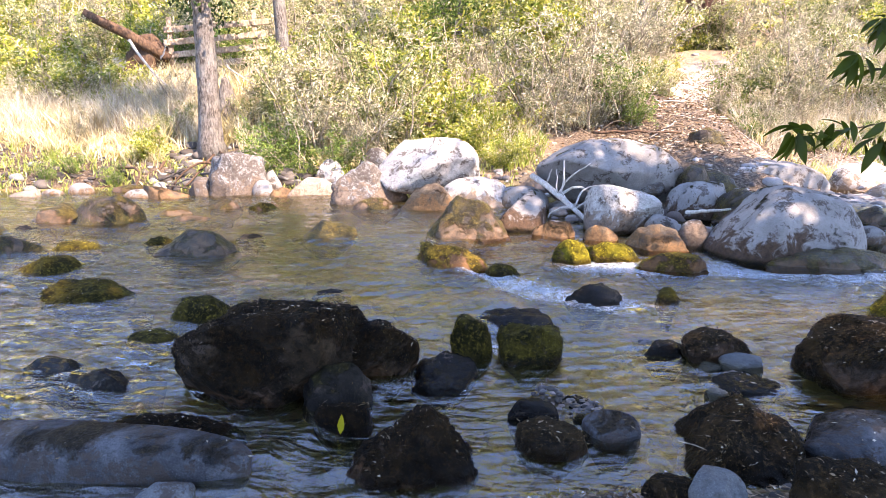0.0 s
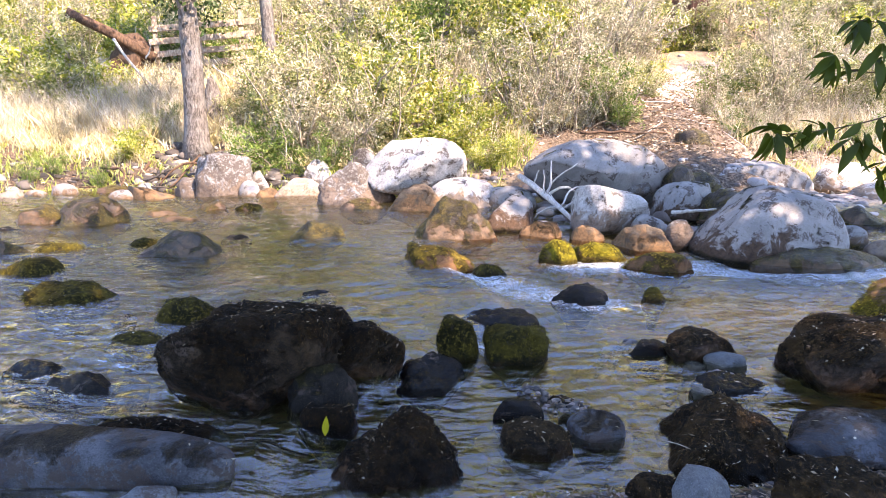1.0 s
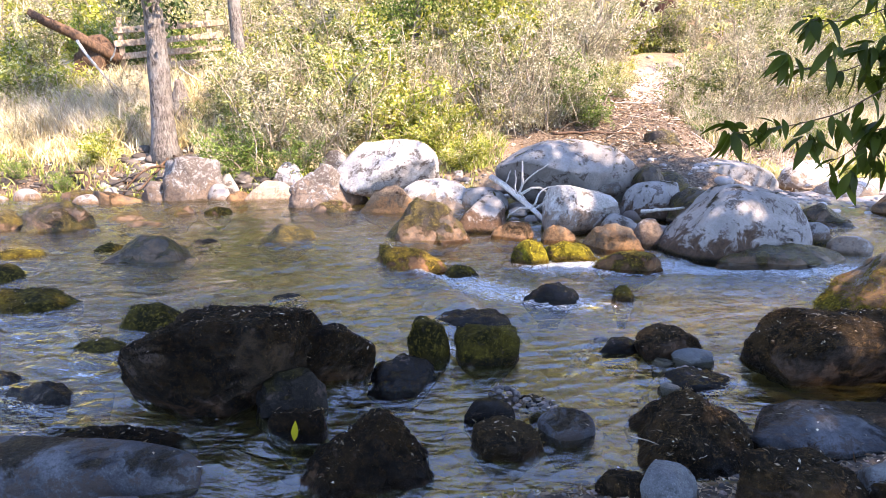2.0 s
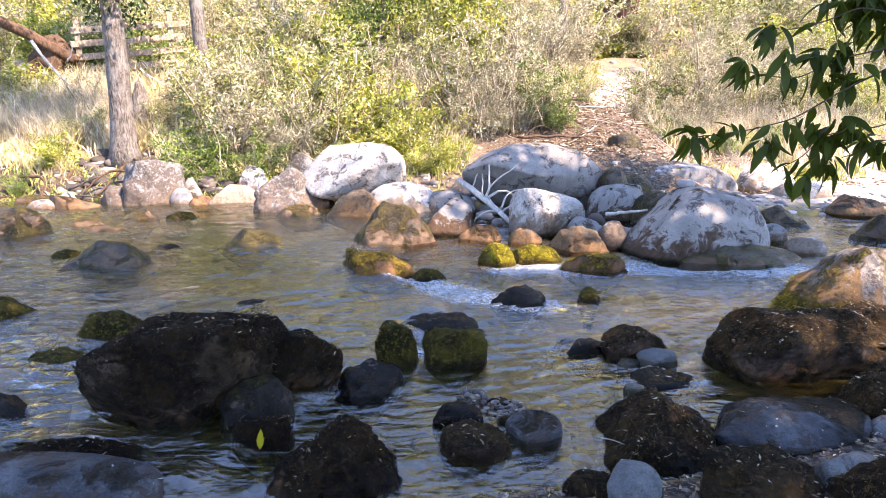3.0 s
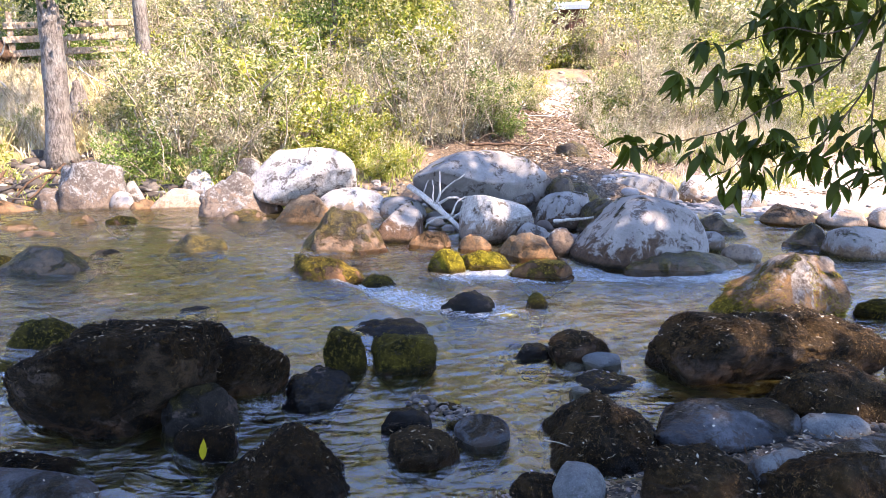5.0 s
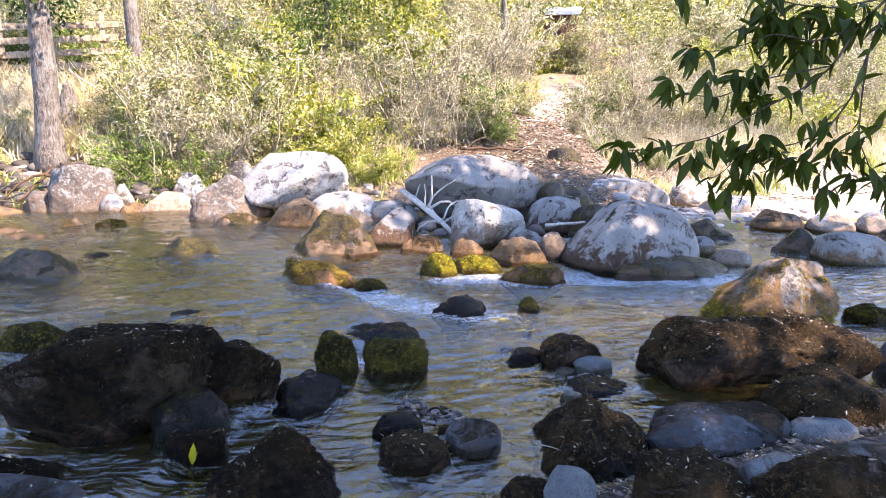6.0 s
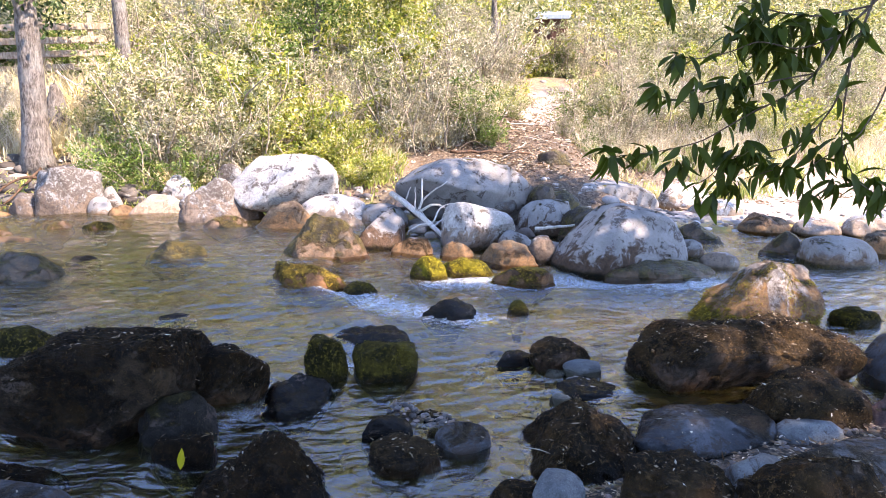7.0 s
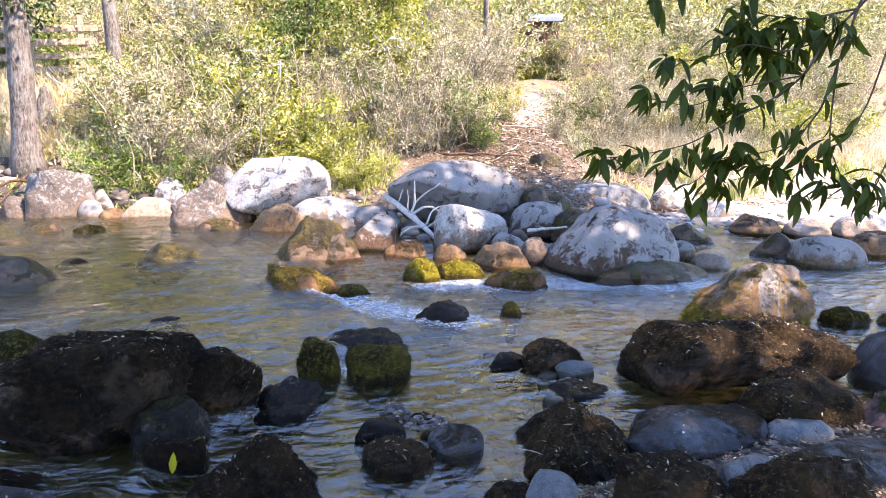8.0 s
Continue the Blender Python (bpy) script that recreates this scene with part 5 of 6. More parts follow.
# ---- wood on the far bank ----


def driftwood():
    """A bleached dead bough lying over the stones, with its bare twigs."""
    rng = np.random.RandomState(9)
    ob = empty("dead_bough", 1.42, 9.9, 0.52, "bleached dead bough with bare twigs lying over stones", "branch")
    line = np.array([(0, 0, 0.02), (0.16, -0.35, -0.08), (0.30, -0.70, -0.20), (0.45, -1.0, -0.33), (0.62, -1.32, -0.50)])
    part("stem", mesh_of("stem", *tube(line, (0.048, 0.046, 0.042, 0.038, 0.028), 10, 0.06, 3), W_bleached), ob)
    for start, way, length, thick in ((2, (0.25, 0.1, 0.9), 0.55, 0.016), (2, (0.85, 0.0, 0.42), 0.85, 0.02), (3, (-0.9, 0.1, 0.05), 0.42, 0.018),
                                      (2, (0.55, 0.1, 0.75), 0.7, 0.013), (3, (0.7, 0.1, 0.65), 0.6, 0.014), (2, (-0.25, 0.0, 0.9), 0.40, 0.011),
                                      (3, (-0.4, -0.1, 0.7), 0.36, 0.010), (1, (0.3, 0.2, 0.8), 0.45, 0.010), (3, (0.9, -0.1, 0.25), 0.5, 0.014)):
        twig = limb(rng, line[start], np.array(way) / np.linalg.norm(way), length, 0.22, 8)
        part("twig", mesh_of("twig", *tube(twig, np.linspace(thick * 1.3, thick * 0.6, 8), 6), W_bleached), ob)


driftwood()


def stick(label, a, b, thick, material, seed, bend=0.1):
    """A loose stick from a to b."""
    rng = np.random.RandomState(seed)
    a, b = np.array(a), np.array(b)
    k = np.linspace(0, 1, 9)[:, None]
    line = a + (b - a) * k + rng.normal(size=(9, 3)) * np.linalg.norm(b - a) * 0.007 + np.sin(k * 3.1) * rng.normal(size=3) * bend * 0.3
    ob = new("stick", mesh_of("stick", *tube(line - a, np.linspace(thick, thick * 0.5, 9), 7, 0.08, seed), material))
    ob.location = a
    return tagged(ob, label, "stick", "sticks on the banks")


stick("fallen dark branch lying along the slope", (2.9, 12.3, 1.14), (4.6, 12.3, 1.12), 0.035, W_rotten, 1)
stick("bleached stick lying across rocks of the bar", (3.1, 7.85, 0.30), (3.55, 7.6, 0.38), 0.028, W_bleached, 2)
stick("dry stick on the littered slope", (4.3, 11.3, 0.72), (5.6, 11.4, 0.86), 0.02, W_twig, 3)
stick("dry stick on the littered slope", (4.0, 12.0, 0.9), (4.9, 11.2, 0.75), 0.018, W_bleached, 4)
stick("bent root at the foot of the bank", (-5.4, 11.9, 0.22), (-4.7, 11.5, 0.5), 0.02, W_twig, 5)
stick("bent root at the foot of the bank", (-5.2, 11.7, 0.15), (-4.6, 11.4, 0.12), 0.018, W_twig, 6)
stick("bleached dead branch standing in the brush", (-7.4, 15.4, 3.15), (-6.35, 15.2, 1.9), 0.035, W_bleached, 7)
stick("bleached dead branch standing in the brush", (-6.6, 15.2, 2.7), (-6.4, 15.1, 3.1), 0.02, W_bleached, 8)
stick("twig on the near shore", (2.62, 2.60, 0.13), (2.42, 2.50, 0.09), 0.007, W_bleached, 11)

rng = np.random.RandomState(17)
for i in range(34):
    x, y, a, long = rng.uniform(3.2, 8.4), rng.uniform(11.6, 14.2), rng.uniform(-0.5, 0.5) + 3.14 * rng.randint(2), rng.uniform(0.35, 1.1)
    x1, y1 = x + long * math.cos(a), y + long * math.sin(a)
    stick("dry twig on the littered slope", (x, y, height_at(x, y) + 0.03), (x1, y1, height_at(x1, y1) + rng.uniform(0.03, 0.2)), rng.uniform(0.006, 0.018), (W_bleached, W_twig, W_dry)[i % 3], 60 + i, 0.3)
for i, (x0, y0, x1, y1) in enumerate(((-4.9, 13.0, -5.7, 11.9), (-4.7, 12.9, -4.9, 11.8), (-4.6, 13.0, -3.7, 12.2), (-5.6, 12.6, -6.6, 11.8), (-6.4, 12.3, -5.8, 11.6), (-4.2, 12.4, -5.1, 11.7))):
    stick("dark root or branch lying over the bank stones", (x0, y0, height_at(x0, y0) + 0.12), (x1, y1, height_at(x1, y1) + 0.16), 0.03, W_rotten, 20 + i, 0.5)
log = empty("fallen_log", -9.0, 16.5, 3.9, "dark fallen log propped on its torn root", "log")
part("stem", mesh_of("stem", *tube([(0, 0, 0), (0.4, 0.2, -0.22), (0.8, 0.45, -0.45), (1.2, 0.65, -0.72), (1.7, 0.9, -1.05)], (0.11, 0.12, 0.13, 0.14, 0.13), 10, 0.07, 4), W_rotten), log)
u, f = BALLS[4]
v = rock_shape(u, 1.1, 0.6, 1.5, 0.4, 0.4, 2.2, 0.12, 6, 0.1, 0.3, 71)
part("root", mesh_of("root", roughened(v, 0.8, 0.2, 3) + (1.0, 0.9, -1.9), f, W_rotten), log, "torn reddish brown root")


def board(w, d, h):
    """A plank with eased edges."""
    bm = bmesh.new()
    bmesh.ops.create_cube(bm, size=1)
    bmesh.ops.scale(bm, vec=(w, d, h), verts=bm.verts)
    bmesh.ops.bevel(bm, geom=bm.edges, offset=0.008, segments=1, affect="EDGES")
    me = bpy.data.meshes.new("board")
    bm.to_mesh(me)
    bm.free()
    me.materials.append(W_plank)
    return me


fence = empty("plank_fence", -7.6, 17.6, height_at(-7.6, 17.6) - 0.45, "weathered brown plank fence on the slope", "fence", turn=19)
rail, post = board(2.75, 0.05, 0.16), board(0.13, 0.13, 2.3)
for i in range(5):
    ob = part("rail", rail, fence)
    ob.matrix_basis = pose(1.35 + 0.03 * i, -0.09, 0.50 + 0.33 * i, 0, -7, 0)
for i in range(3):
    ob = part("post", post, fence)
    ob.matrix_basis = pose(0.25 + 1.1 * i, 0, 0.85 + 0.13 * i)

cabin = empty("cabin", 9.85, 24.9, height_at(9.85, 24.9) - 0.3, "small red-brown cabin with a pale blue-grey eave behind bushes", "cabin", turn=-24)


def slab(name, w, d, h, at, material, tilt=0):
    bm = bmesh.new()
    bmesh.ops.create_cube(bm, size=1)
    bmesh.ops.scale(bm, vec=(w, d, h), verts=bm.verts)
    bmesh.ops.bevel(bm, geom=bm.edges, offset=0.01, segments=1, affect="EDGES")
    me = bpy.data.meshes.new(name)
    bm.to_mesh(me)
    bm.free()
    me.materials.append(material)
    ob = part(name, me, cabin)
    ob.matrix_basis = pose(*at, tilt, 0, 0)


slab("wall", 1.3, 2.0, 1.9, (0, 0, 0.95), M_wall)
slab("fascia", 1.5, 0.05, 0.16, (0, -1.22, 1.92), M_fascia)
slab("roof", 1.5, 2.6, 0.07, (0, 0.05, 2.2), M_roof, 14)
slab("post", 0.09, 0.09, 1.85, (0.1, -1.15, 0.92), M_wall)


# ---- grass, litter, gravel ----


def blades(label, material, seed, count, area, high, wide=0.012, keep=None):
    """Grass standing in tufts over an area (x0, x1, y0, y1)."""
    rng = np.random.RandomState(seed)
    x0, x1, y0, y1 = area
    tufts = np.column_stack([rng.uniform(x0, x1, count // 28), rng.uniform(y0, y1, count // 28)])
    at = tufts[rng.randint(len(tufts), size=count)] + rng.normal(size=(count, 2)) * 0.10
    if keep is not None:
        at = at[keep(at[:, 0], at[:, 1])]
    n = len(at)
    base = np.column_stack([at, ground_height(at[:, 0], at[:, 1]) - 0.02])
    lean = np.column_stack([rng.normal(size=(n, 2)) * 0.35, np.ones(n)])
    length = high * rng.uniform(0.45, 1.2, n)[:, None]
    side = rng.normal(size=(n, 3)) * (1, 1, 0.1)
    side *= wide / np.linalg.norm(side, axis=1)[:, None]
    mid = base + lean * length * 0.55
    tip = base + lean * length * (1, 1, 0.95) + np.column_stack([rng.normal(size=(n, 2)) * length * 0.25, np.zeros(n)])
    verts = np.stack([base - side, base + side, mid + side * 0.8, mid - side * 0.8, tip + side * 0.1, tip - side * 0.1], 1).reshape(-1, 3)
    k = np.arange(n)[:, None] * 6
    faces = np.vstack([np.hstack([k, k + 1, k + 2, k + 3]), np.hstack([k + 3, k + 2, k + 4, k + 5])])
    tagged(new("grass", mesh_of("grass", verts, faces, material, False)), label, "grass", kind="stuff")


def low_bank(x, y):
    return y > bank_line(x) + 0.15


def off_track(x, y):
    return (np.abs((x - 4.9) * 0.88 - (y - 13.2) * 0.475) > 1.0) & (y > bank_line(x) + 0.9) & ((y > 12.9) | (x < 1.9) | (x > 6.4))


blades("tall bleached dry grass on the bank", L_straw, 1, 6500, (-12, -4.0, 13.5, 17.5), 0.62, 0.013, off_track)
blades("short bleached grass above the water", L_straw, 2, 4200, (-11, -5.4, 12.6, 14.4), 0.30, 0.012, off_track)
blades("short green grass and weeds along the water's edge", L_grass, 5, 5000, (-11, 2.0, 11.3, 12.9), 0.18, 0.013, low_bank)
blades("tall bleached stalks standing among the bushes", L_stalk, 6, 15000, (-4.2, 15, 12.6, 18.5), 0.85, 0.0042, off_track)
blades("tall bleached stalks on the dry bank", L_stalk, 7, 7000, (-12, -5.2, 13.6, 16.0), 0.9, 0.005, off_track)
blades("dry grass among the bushes", L_straw, 3, 16000, (-4, 16, 12.0, 22), 0.42, 0.014, off_track)
blades("green grass among the bushes", L_grass, 4, 9000, (-2, 15, 11.4, 18), 0.28, 0.014, off_track)


def scatter(name, label, category, seed, places, sizes, material, flat=0.65):
    """Loose small stones as one sheet of rounded lumps."""
    rng = np.random.RandomState(seed)
    u, f = BALLS[2]
    f = np.array(f)
    verts, faces = [], []
    forms = [rock_shape(u, 1, 0.8, 0.55, 0.45, 0.1, 2.4, 0.06, 4, 0, 0, 900 + i) for i in range(12)]
    for i, (p, s) in enumerate(zip(places, sizes)):
        a = rng.uniform(0, 6.28)
        c, w = math.cos(a), math.sin(a)
        v = forms[rng.randint(12)] * (s, s, s * flat * rng.uniform(0.7, 1.4))
        verts.append(np.column_stack([v[:, 0] * c - v[:, 1] * w, v[:, 0] * w + v[:, 1] * c, v[:, 2]]) + p)
        faces.append(f + i * len(u))
    me = mesh_of(name, np.vstack(verts), np.vstack(faces), material)
    tagged(new(name, me), label, category, kind="stuff")


def loose_material(name, a, b, c):
    n = Nodes(name)
    pick = n.geometry()["Random Per Island"]
    where = n.coords()
    colour = n.mix(n.step(pick, 0.2, 0.75), a, b)
    colour = n.mix(n.step(n.math("FRACT", n.math("MULTIPLY", pick, 9.7)), 0.72, 0.8), colour, c)
    fine = n.noise(where, 60, 5, 0.7)
    colour = n.mix(n.math("MULTIPLY", n.step(fine, 0.4, 0.7), 0.5), colour, tuple(k * 0.5 for k in a))
    n.put(n.bsdf.inputs["Base Color"], colour)
    n.put(n.bsdf.inputs["Roughness"], 0.8)
    n.put(n.bsdf.inputs["Normal"], n.bump(fine, 0.6, 0.01))
    return n.mat


M_gravel = loose_material("shore_gravel", (0.04, 0.032, 0.027), (0.125, 0.108, 0.098), (0.26, 0.19, 0.16))
M_bed = loose_material("bed_stones", (0.19, 0.13, 0.04), (0.32, 0.235, 0.085), (0.09, 0.062, 0.03))
M_bankstone = loose_material("bank_stones", (0.036, 0.026, 0.02), (0.09, 0.073, 0.06), (0.19, 0.17, 0.15))
M_clod = loose_material("track_clods", (0.17, 0.125, 0.10), (0.30, 0.245, 0.205), (0.10, 0.07, 0.055))
M_cobble = loose_material("bank_cobbles", (0.12, 0.09, 0.075), (0.23, 0.20, 0.18), (0.36, 0.33, 0.30))


def on_ground(x, y, sink):
    return np.column_stack([x, y, ground_height(x, y) - sink])


rng = np.random.RandomState(21)
x, y = rng.uniform(-2.2, 4.6, 4200), rng.uniform(1.9, 3.5, 4200)
keep = ground_height(x, y) > -0.06
s = rng.gamma(2.4, 0.016, keep.sum()).clip(0.014, 0.11)
scatter("gravel", "loose dark gravel and pebbles of the near shore", "gravel", 1, on_ground(x[keep], y[keep], s * 0.2), s, M_gravel)
for gx, gy, spread, label in ((0.72, 3.15, 0.2, 'wet pebbles of a small gravel bar'), (1.75, 3.52, 0.2, 'wet pebbles beside the pale stone'), (1.42, 4.1, 0.13, 'pebbles and litter by the mossy mound')):
    x, y = rng.normal(gx, spread, 260), rng.normal(gy, spread * 0.7, 260)
    s = rng.uniform(0.015, 0.055, 260)
    scatter('gravel', label, 'gravel', int(gx * 100), on_ground(x, y, s * 0.2), s, M_gravel)
x, y = rng.uniform(-4.5, 5.5, 2600), rng.uniform(2.2, 8.5, 2600)
keep = ground_height(x, y) < -0.1
s = rng.uniform(0.05, 0.22, keep.sum())
scatter("bed_stone", "olive brown stones lying on the stream bed", "stones", 2, on_ground(x[keep], y[keep], s * 0.22), s, M_bed)
x = rng.uniform(-10, 14, 2200)
y = bank_line(x) + rng.normal(0.6, 0.6, 2200)
keep = (y > bank_line(x) - 0.7) & (ground_height(x, y) > -0.2) & ((x < 1.5) | (x > 6.5) | (rng.rand(2200) < 0.35))
s = rng.gamma(2.2, 0.05, keep.sum()).clip(0.05, 0.34)
px, py, west = x[keep], y[keep], x[keep] < -1.0
scatter("cobble", "pale cobbles and small stones along the far bank", "cobbles", 3, on_ground(px[~west], py[~west], s[~west] * 0.2), s[~west], M_cobble)
scatter("cobble", "grey-brown cobbles at the foot of the bank", "cobbles", 6, on_ground(px[west], py[west], s[west] * 0.2), s[west], M_bankstone)
x, y = rng.uniform(1.0, 4.9, 150), rng.uniform(7.7, 10.6, 150)
keep = (y > 9.2 - 0.42 * x) & (y < 11.2 - 0.25 * x)
s = rng.gamma(3.0, 0.07, keep.sum()).clip(0.12, 0.42)
scatter("cobble", "grey-brown stones packed between the pale boulders", "cobbles", 7, np.column_stack([x[keep], y[keep], np.maximum(ground_height(x[keep], y[keep]) - s * 0.2, -0.03)]), s, M_cobble)
k = rng.uniform(0, 1, 170)
x, y = 4.7 + k * 4.2 + rng.normal(size=170) * 0.7, 13.0 + k * 7.7 + rng.normal(size=170) * 0.5
s = rng.gamma(2.0, 0.06, 170).clip(0.05, 0.4)
scatter("cobble", "pale stones and clods on the sandy track", "cobbles", 4, on_ground(x, y, s * 0.25), s, M_clod)
x, y = rng.uniform(-5.6, -2.6, 380), rng.uniform(11.7, 13.6, 380)
s = rng.gamma(3.0, 0.06, 380).clip(0.10, 0.42)
scatter("cobble", "heap of grey-brown stones beside the tree", "cobbles", 5, on_ground(x, y, s * 0.15), s, M_bankstone)


def litter(label, seed, verts, size, material):
    rng = np.random.RandomState(seed)
    n = len(verts)
    way = rng.normal(size=(n, 3)) * (1, 1, 0.18)
    v, f = leaves_at(verts, way, size * rng.gamma(4, 0.2, n), size * rng.uniform(0.15, 0.45, n), rng, 0.15)
    tagged(new("leaf_litter", mesh_of("leaf_litter", v, f, material, False)), label, "leaf litter", kind="stuff")


# shaggy moss on the near stones
rng = np.random.RandomState(31)
for ob, verts, faces, name in STONES:
    where = math.hypot(ob.location.x, ob.location.y)
    mossy = {"dark_mossy_rock": (L_moss, 2600), "green_moss_rock": (L_mossgreen, 3000), "yellow_moss_rock": (L_mossgold, 1500), "brown_mossy_rock_sunlit": (L_umber_sunlit, 3200), "dull_rock": (L_moss, 700),
             "rusty_moss_rock": (L_mossgold, 900), "stained_granite": (L_mossgold, 2600)}.get(name)
    if mossy is None or where > 9.5:
        continue
    v = np.array([p.co[:] for p in ob.data.vertices])
    nv = np.array([p.normal[:] for p in ob.data.vertices])
    tall = v[:, 2].max()
    patchy = waves(v, int(where * 100), 7.0) + 0.6 * waves(v, 3, 19.0) + 0.5 * nv[:, 2]
    if name == "stained_granite":
        patchy = patchy - 4.0 * (v[:, 2] / tall - 0.30)
    good = np.nonzero((nv[:, 2] > -0.25) & (v[:, 2] > 0.01) & (patchy > -0.25))[0]
    count = int(mossy[1] * ob.dimensions.x * ob.dimensions.y)
    if len(good) < 20 or count < 20:
        continue
    pick = rng.choice(good, count)
    at = v[pick] + rng.normal(size=(count, 3)) * 0.006
    way = nv[pick] * 0.55 + rng.normal(size=(count, 3)) * 0.5 - (0, 0, 0.55)
    size = 0.011 + 0.0017 * where
    blade = leaves_at(at, way, size * rng.uniform(0.6, 1.5, count), size * 0.24, rng)
    tagged(part("moss", mesh_of("moss", *blade, mossy[0], False), ob, "shaggy moss"), kind="stuff")

# dead leaves caught on the tops of the near stones
rng = np.random.RandomState(33)
caught = []
for ob, verts, faces, name in STONES:
    if math.hypot(ob.location.x, ob.location.y) > 6.2 or not ("dark" in name or "brown_m" in name or "blue" in name or "moss" in name or "red" in name):
        continue
    v = np.array([p.co[:] for p in ob.data.vertices])
    nz = np.array([p.normal[2] for p in ob.data.vertices])
    size = ob.dimensions.x * ob.dimensions.y
    good = np.nonzero((nz > 0.25) & (v[:, 2] > 0.05))[0]
    want = int((380 if "dark" in name or "brown_m" in name else 110) * size)
    if len(good) and want:
        pick = rng.choice(good, want)
        caught.append(v[pick] + np.array(ob.location) + (0, 0, 0.004) + rng.normal(size=(want, 3)) * 0.004)
litter("pale bits of dead leaf caught on the stones", 1, np.vstack(caught), 0.027, L_bits)
x, y = rng.uniform(-2.4, 5.0, 15000), rng.uniform(1.6, 3.4, 15000)
keep = ground_height(x, y) > 0.0
litter("dead leaves strewn over the near shore", 2, on_ground(x[keep], y[keep], -0.02), 0.038, L_litter)
x, y = rng.uniform(-9, 14, 22000), rng.uniform(10.5, 20, 22000)
x[:5000], y[:5000] = rng.uniform(3.0, 8.5, 5000), rng.uniform(11.2, 14.3, 5000)
keep = y > bank_line(x) + 0.5
litter("dry leaves and twigs over the slope", 3, on_ground(x[keep], y[keep], -0.03), 0.10, L_litter)

leaf = np.array([(0, 0, 0), (0.013, -0.003, 0.03), (0.016, -0.004, 0.055), (0.010, -0.002, 0.085), (0, 0.004, 0.105), (-0.010, -0.002, 0.08), (-0.016, -0.004, 0.05), (-0.011, -0.003, 0.025),
                 (0, 0.003, 0.03), (0, 0.004, 0.055), (0, 0.005, 0.085)])
ob = new("yellow_leaf", mesh_of("yellow_leaf", leaf, [(0, 1, 8), (1, 2, 9, 8), (2, 3, 10, 9), (3, 4, 10), (4, 5, 10), (5, 6, 9, 10), (6, 7, 8, 9), (7, 0, 8)], L_yellow))
ob.matrix_basis = pose(-0.508, 2.806, 0.020, 6, 6, 0) @ Matrix.Scale(1.1, 4)
tagged(ob, "fallen yellow leaf stuck to a wet dark rock", "leaf")


flat = new("pale_leaf", ob.data.copy())
flat.data.materials[0] = L_bits
flat.matrix_basis = pose(-0.735, 3.58, 0.308, -70, 30, 60) @ Matrix.Scale(0.75, 4)
tagged(flat, "bleached leaf lying on the big dark boulder", "leaf")
u, f = BALLS[4]
v = rock_shape(u, 0.55, 0.5, 1.25, -0.2, 0.3, 1.7, 0.08, 2, 0.05, 0, 88)
ob = new("stump", mesh_of("stump", roughened(v, 0.5, 0.12, 5), f, W_bark))
ob.location = (-4.95, 14.6, height_at(-4.95, 14.6) - 0.05)
tagged(ob, "grey broken stump standing in dry grass", "stump")
stick("thin twig lying over the big dark boulder", (-0.86, 3.53, 0.40), (-0.765, 3.40, 0.335), 0.0025, W_dry, 9, 0.02)
stick("thin twig lying over the peaked boulder", (1.085, 2.61, 0.10), (1.22, 2.52, 0.085), 0.003, W_dry, 10, 0.02)
stick("bare dead branch by the fence", (-5.0, 15.0, 2.55), (-4.1, 14.8, 2.0), 0.018, W_bleached, 12)
stick("bare dead branch by the fence", (-4.6, 14.9, 2.3), (-4.0, 14.8, 2.35), 0.012, W_bleached, 13)


# ---- the bough that hangs into view ----
hanging = empty("hanging_branch", 1.45, 1.25, 2.0, "leafy branch with long dark green leaves hanging over the stream", "branch")


def leaf_blade(seed):
    """One long pointed leaf, drooping, folded along its rib."""
    rng = np.random.RandomState(seed)
    k = np.linspace(0, 1, 8)
    wide = 0.0138 * np.sin(np.pi * np.clip(k, 0.02, 0.985) ** 0.8) ** 0.8
    drop = -0.022 * k ** 2 * rng.uniform(0.4, 1.6)
    twist = rng.uniform(-0.5, 0.5)
    verts = []
    for a, w, z in zip(k, wide, drop):
        c, s = math.cos(twist * a), math.sin(twist * a)
        for e in (-1, 0, 1):
            verts.append((e * w * c, a * 0.088, z + abs(e) * w * 0.35 + e * w * s))
    faces = [(i * 3 + j, i * 3 + j + 1, i * 3 + j + 4, i * 3 + j + 3) for i in range(7) for j in (0, 1)]
    return mesh_of("leaf", verts, faces, L_near)


LEAVES = [leaf_blade(i) for i in range(7)]
leaf_rng = np.random.RandomState(55)


def hang_leaf(at, way, size):
    ob = part("leaf", LEAVES[leaf_rng.randint(7)], hanging)
    y = Vector(way).normalized()
    x = y.cross(Vector((leaf_rng.normal() * 0.5, leaf_rng.normal() * 0.5, 1))).normalized()
    m = Matrix((x, y, x.cross(y))).transposed().to_4x4()
    ob.matrix_basis = Matrix.Translation(Vector(at) - hanging.location) @ m @ Matrix.Scale(size * 0.84, 4)


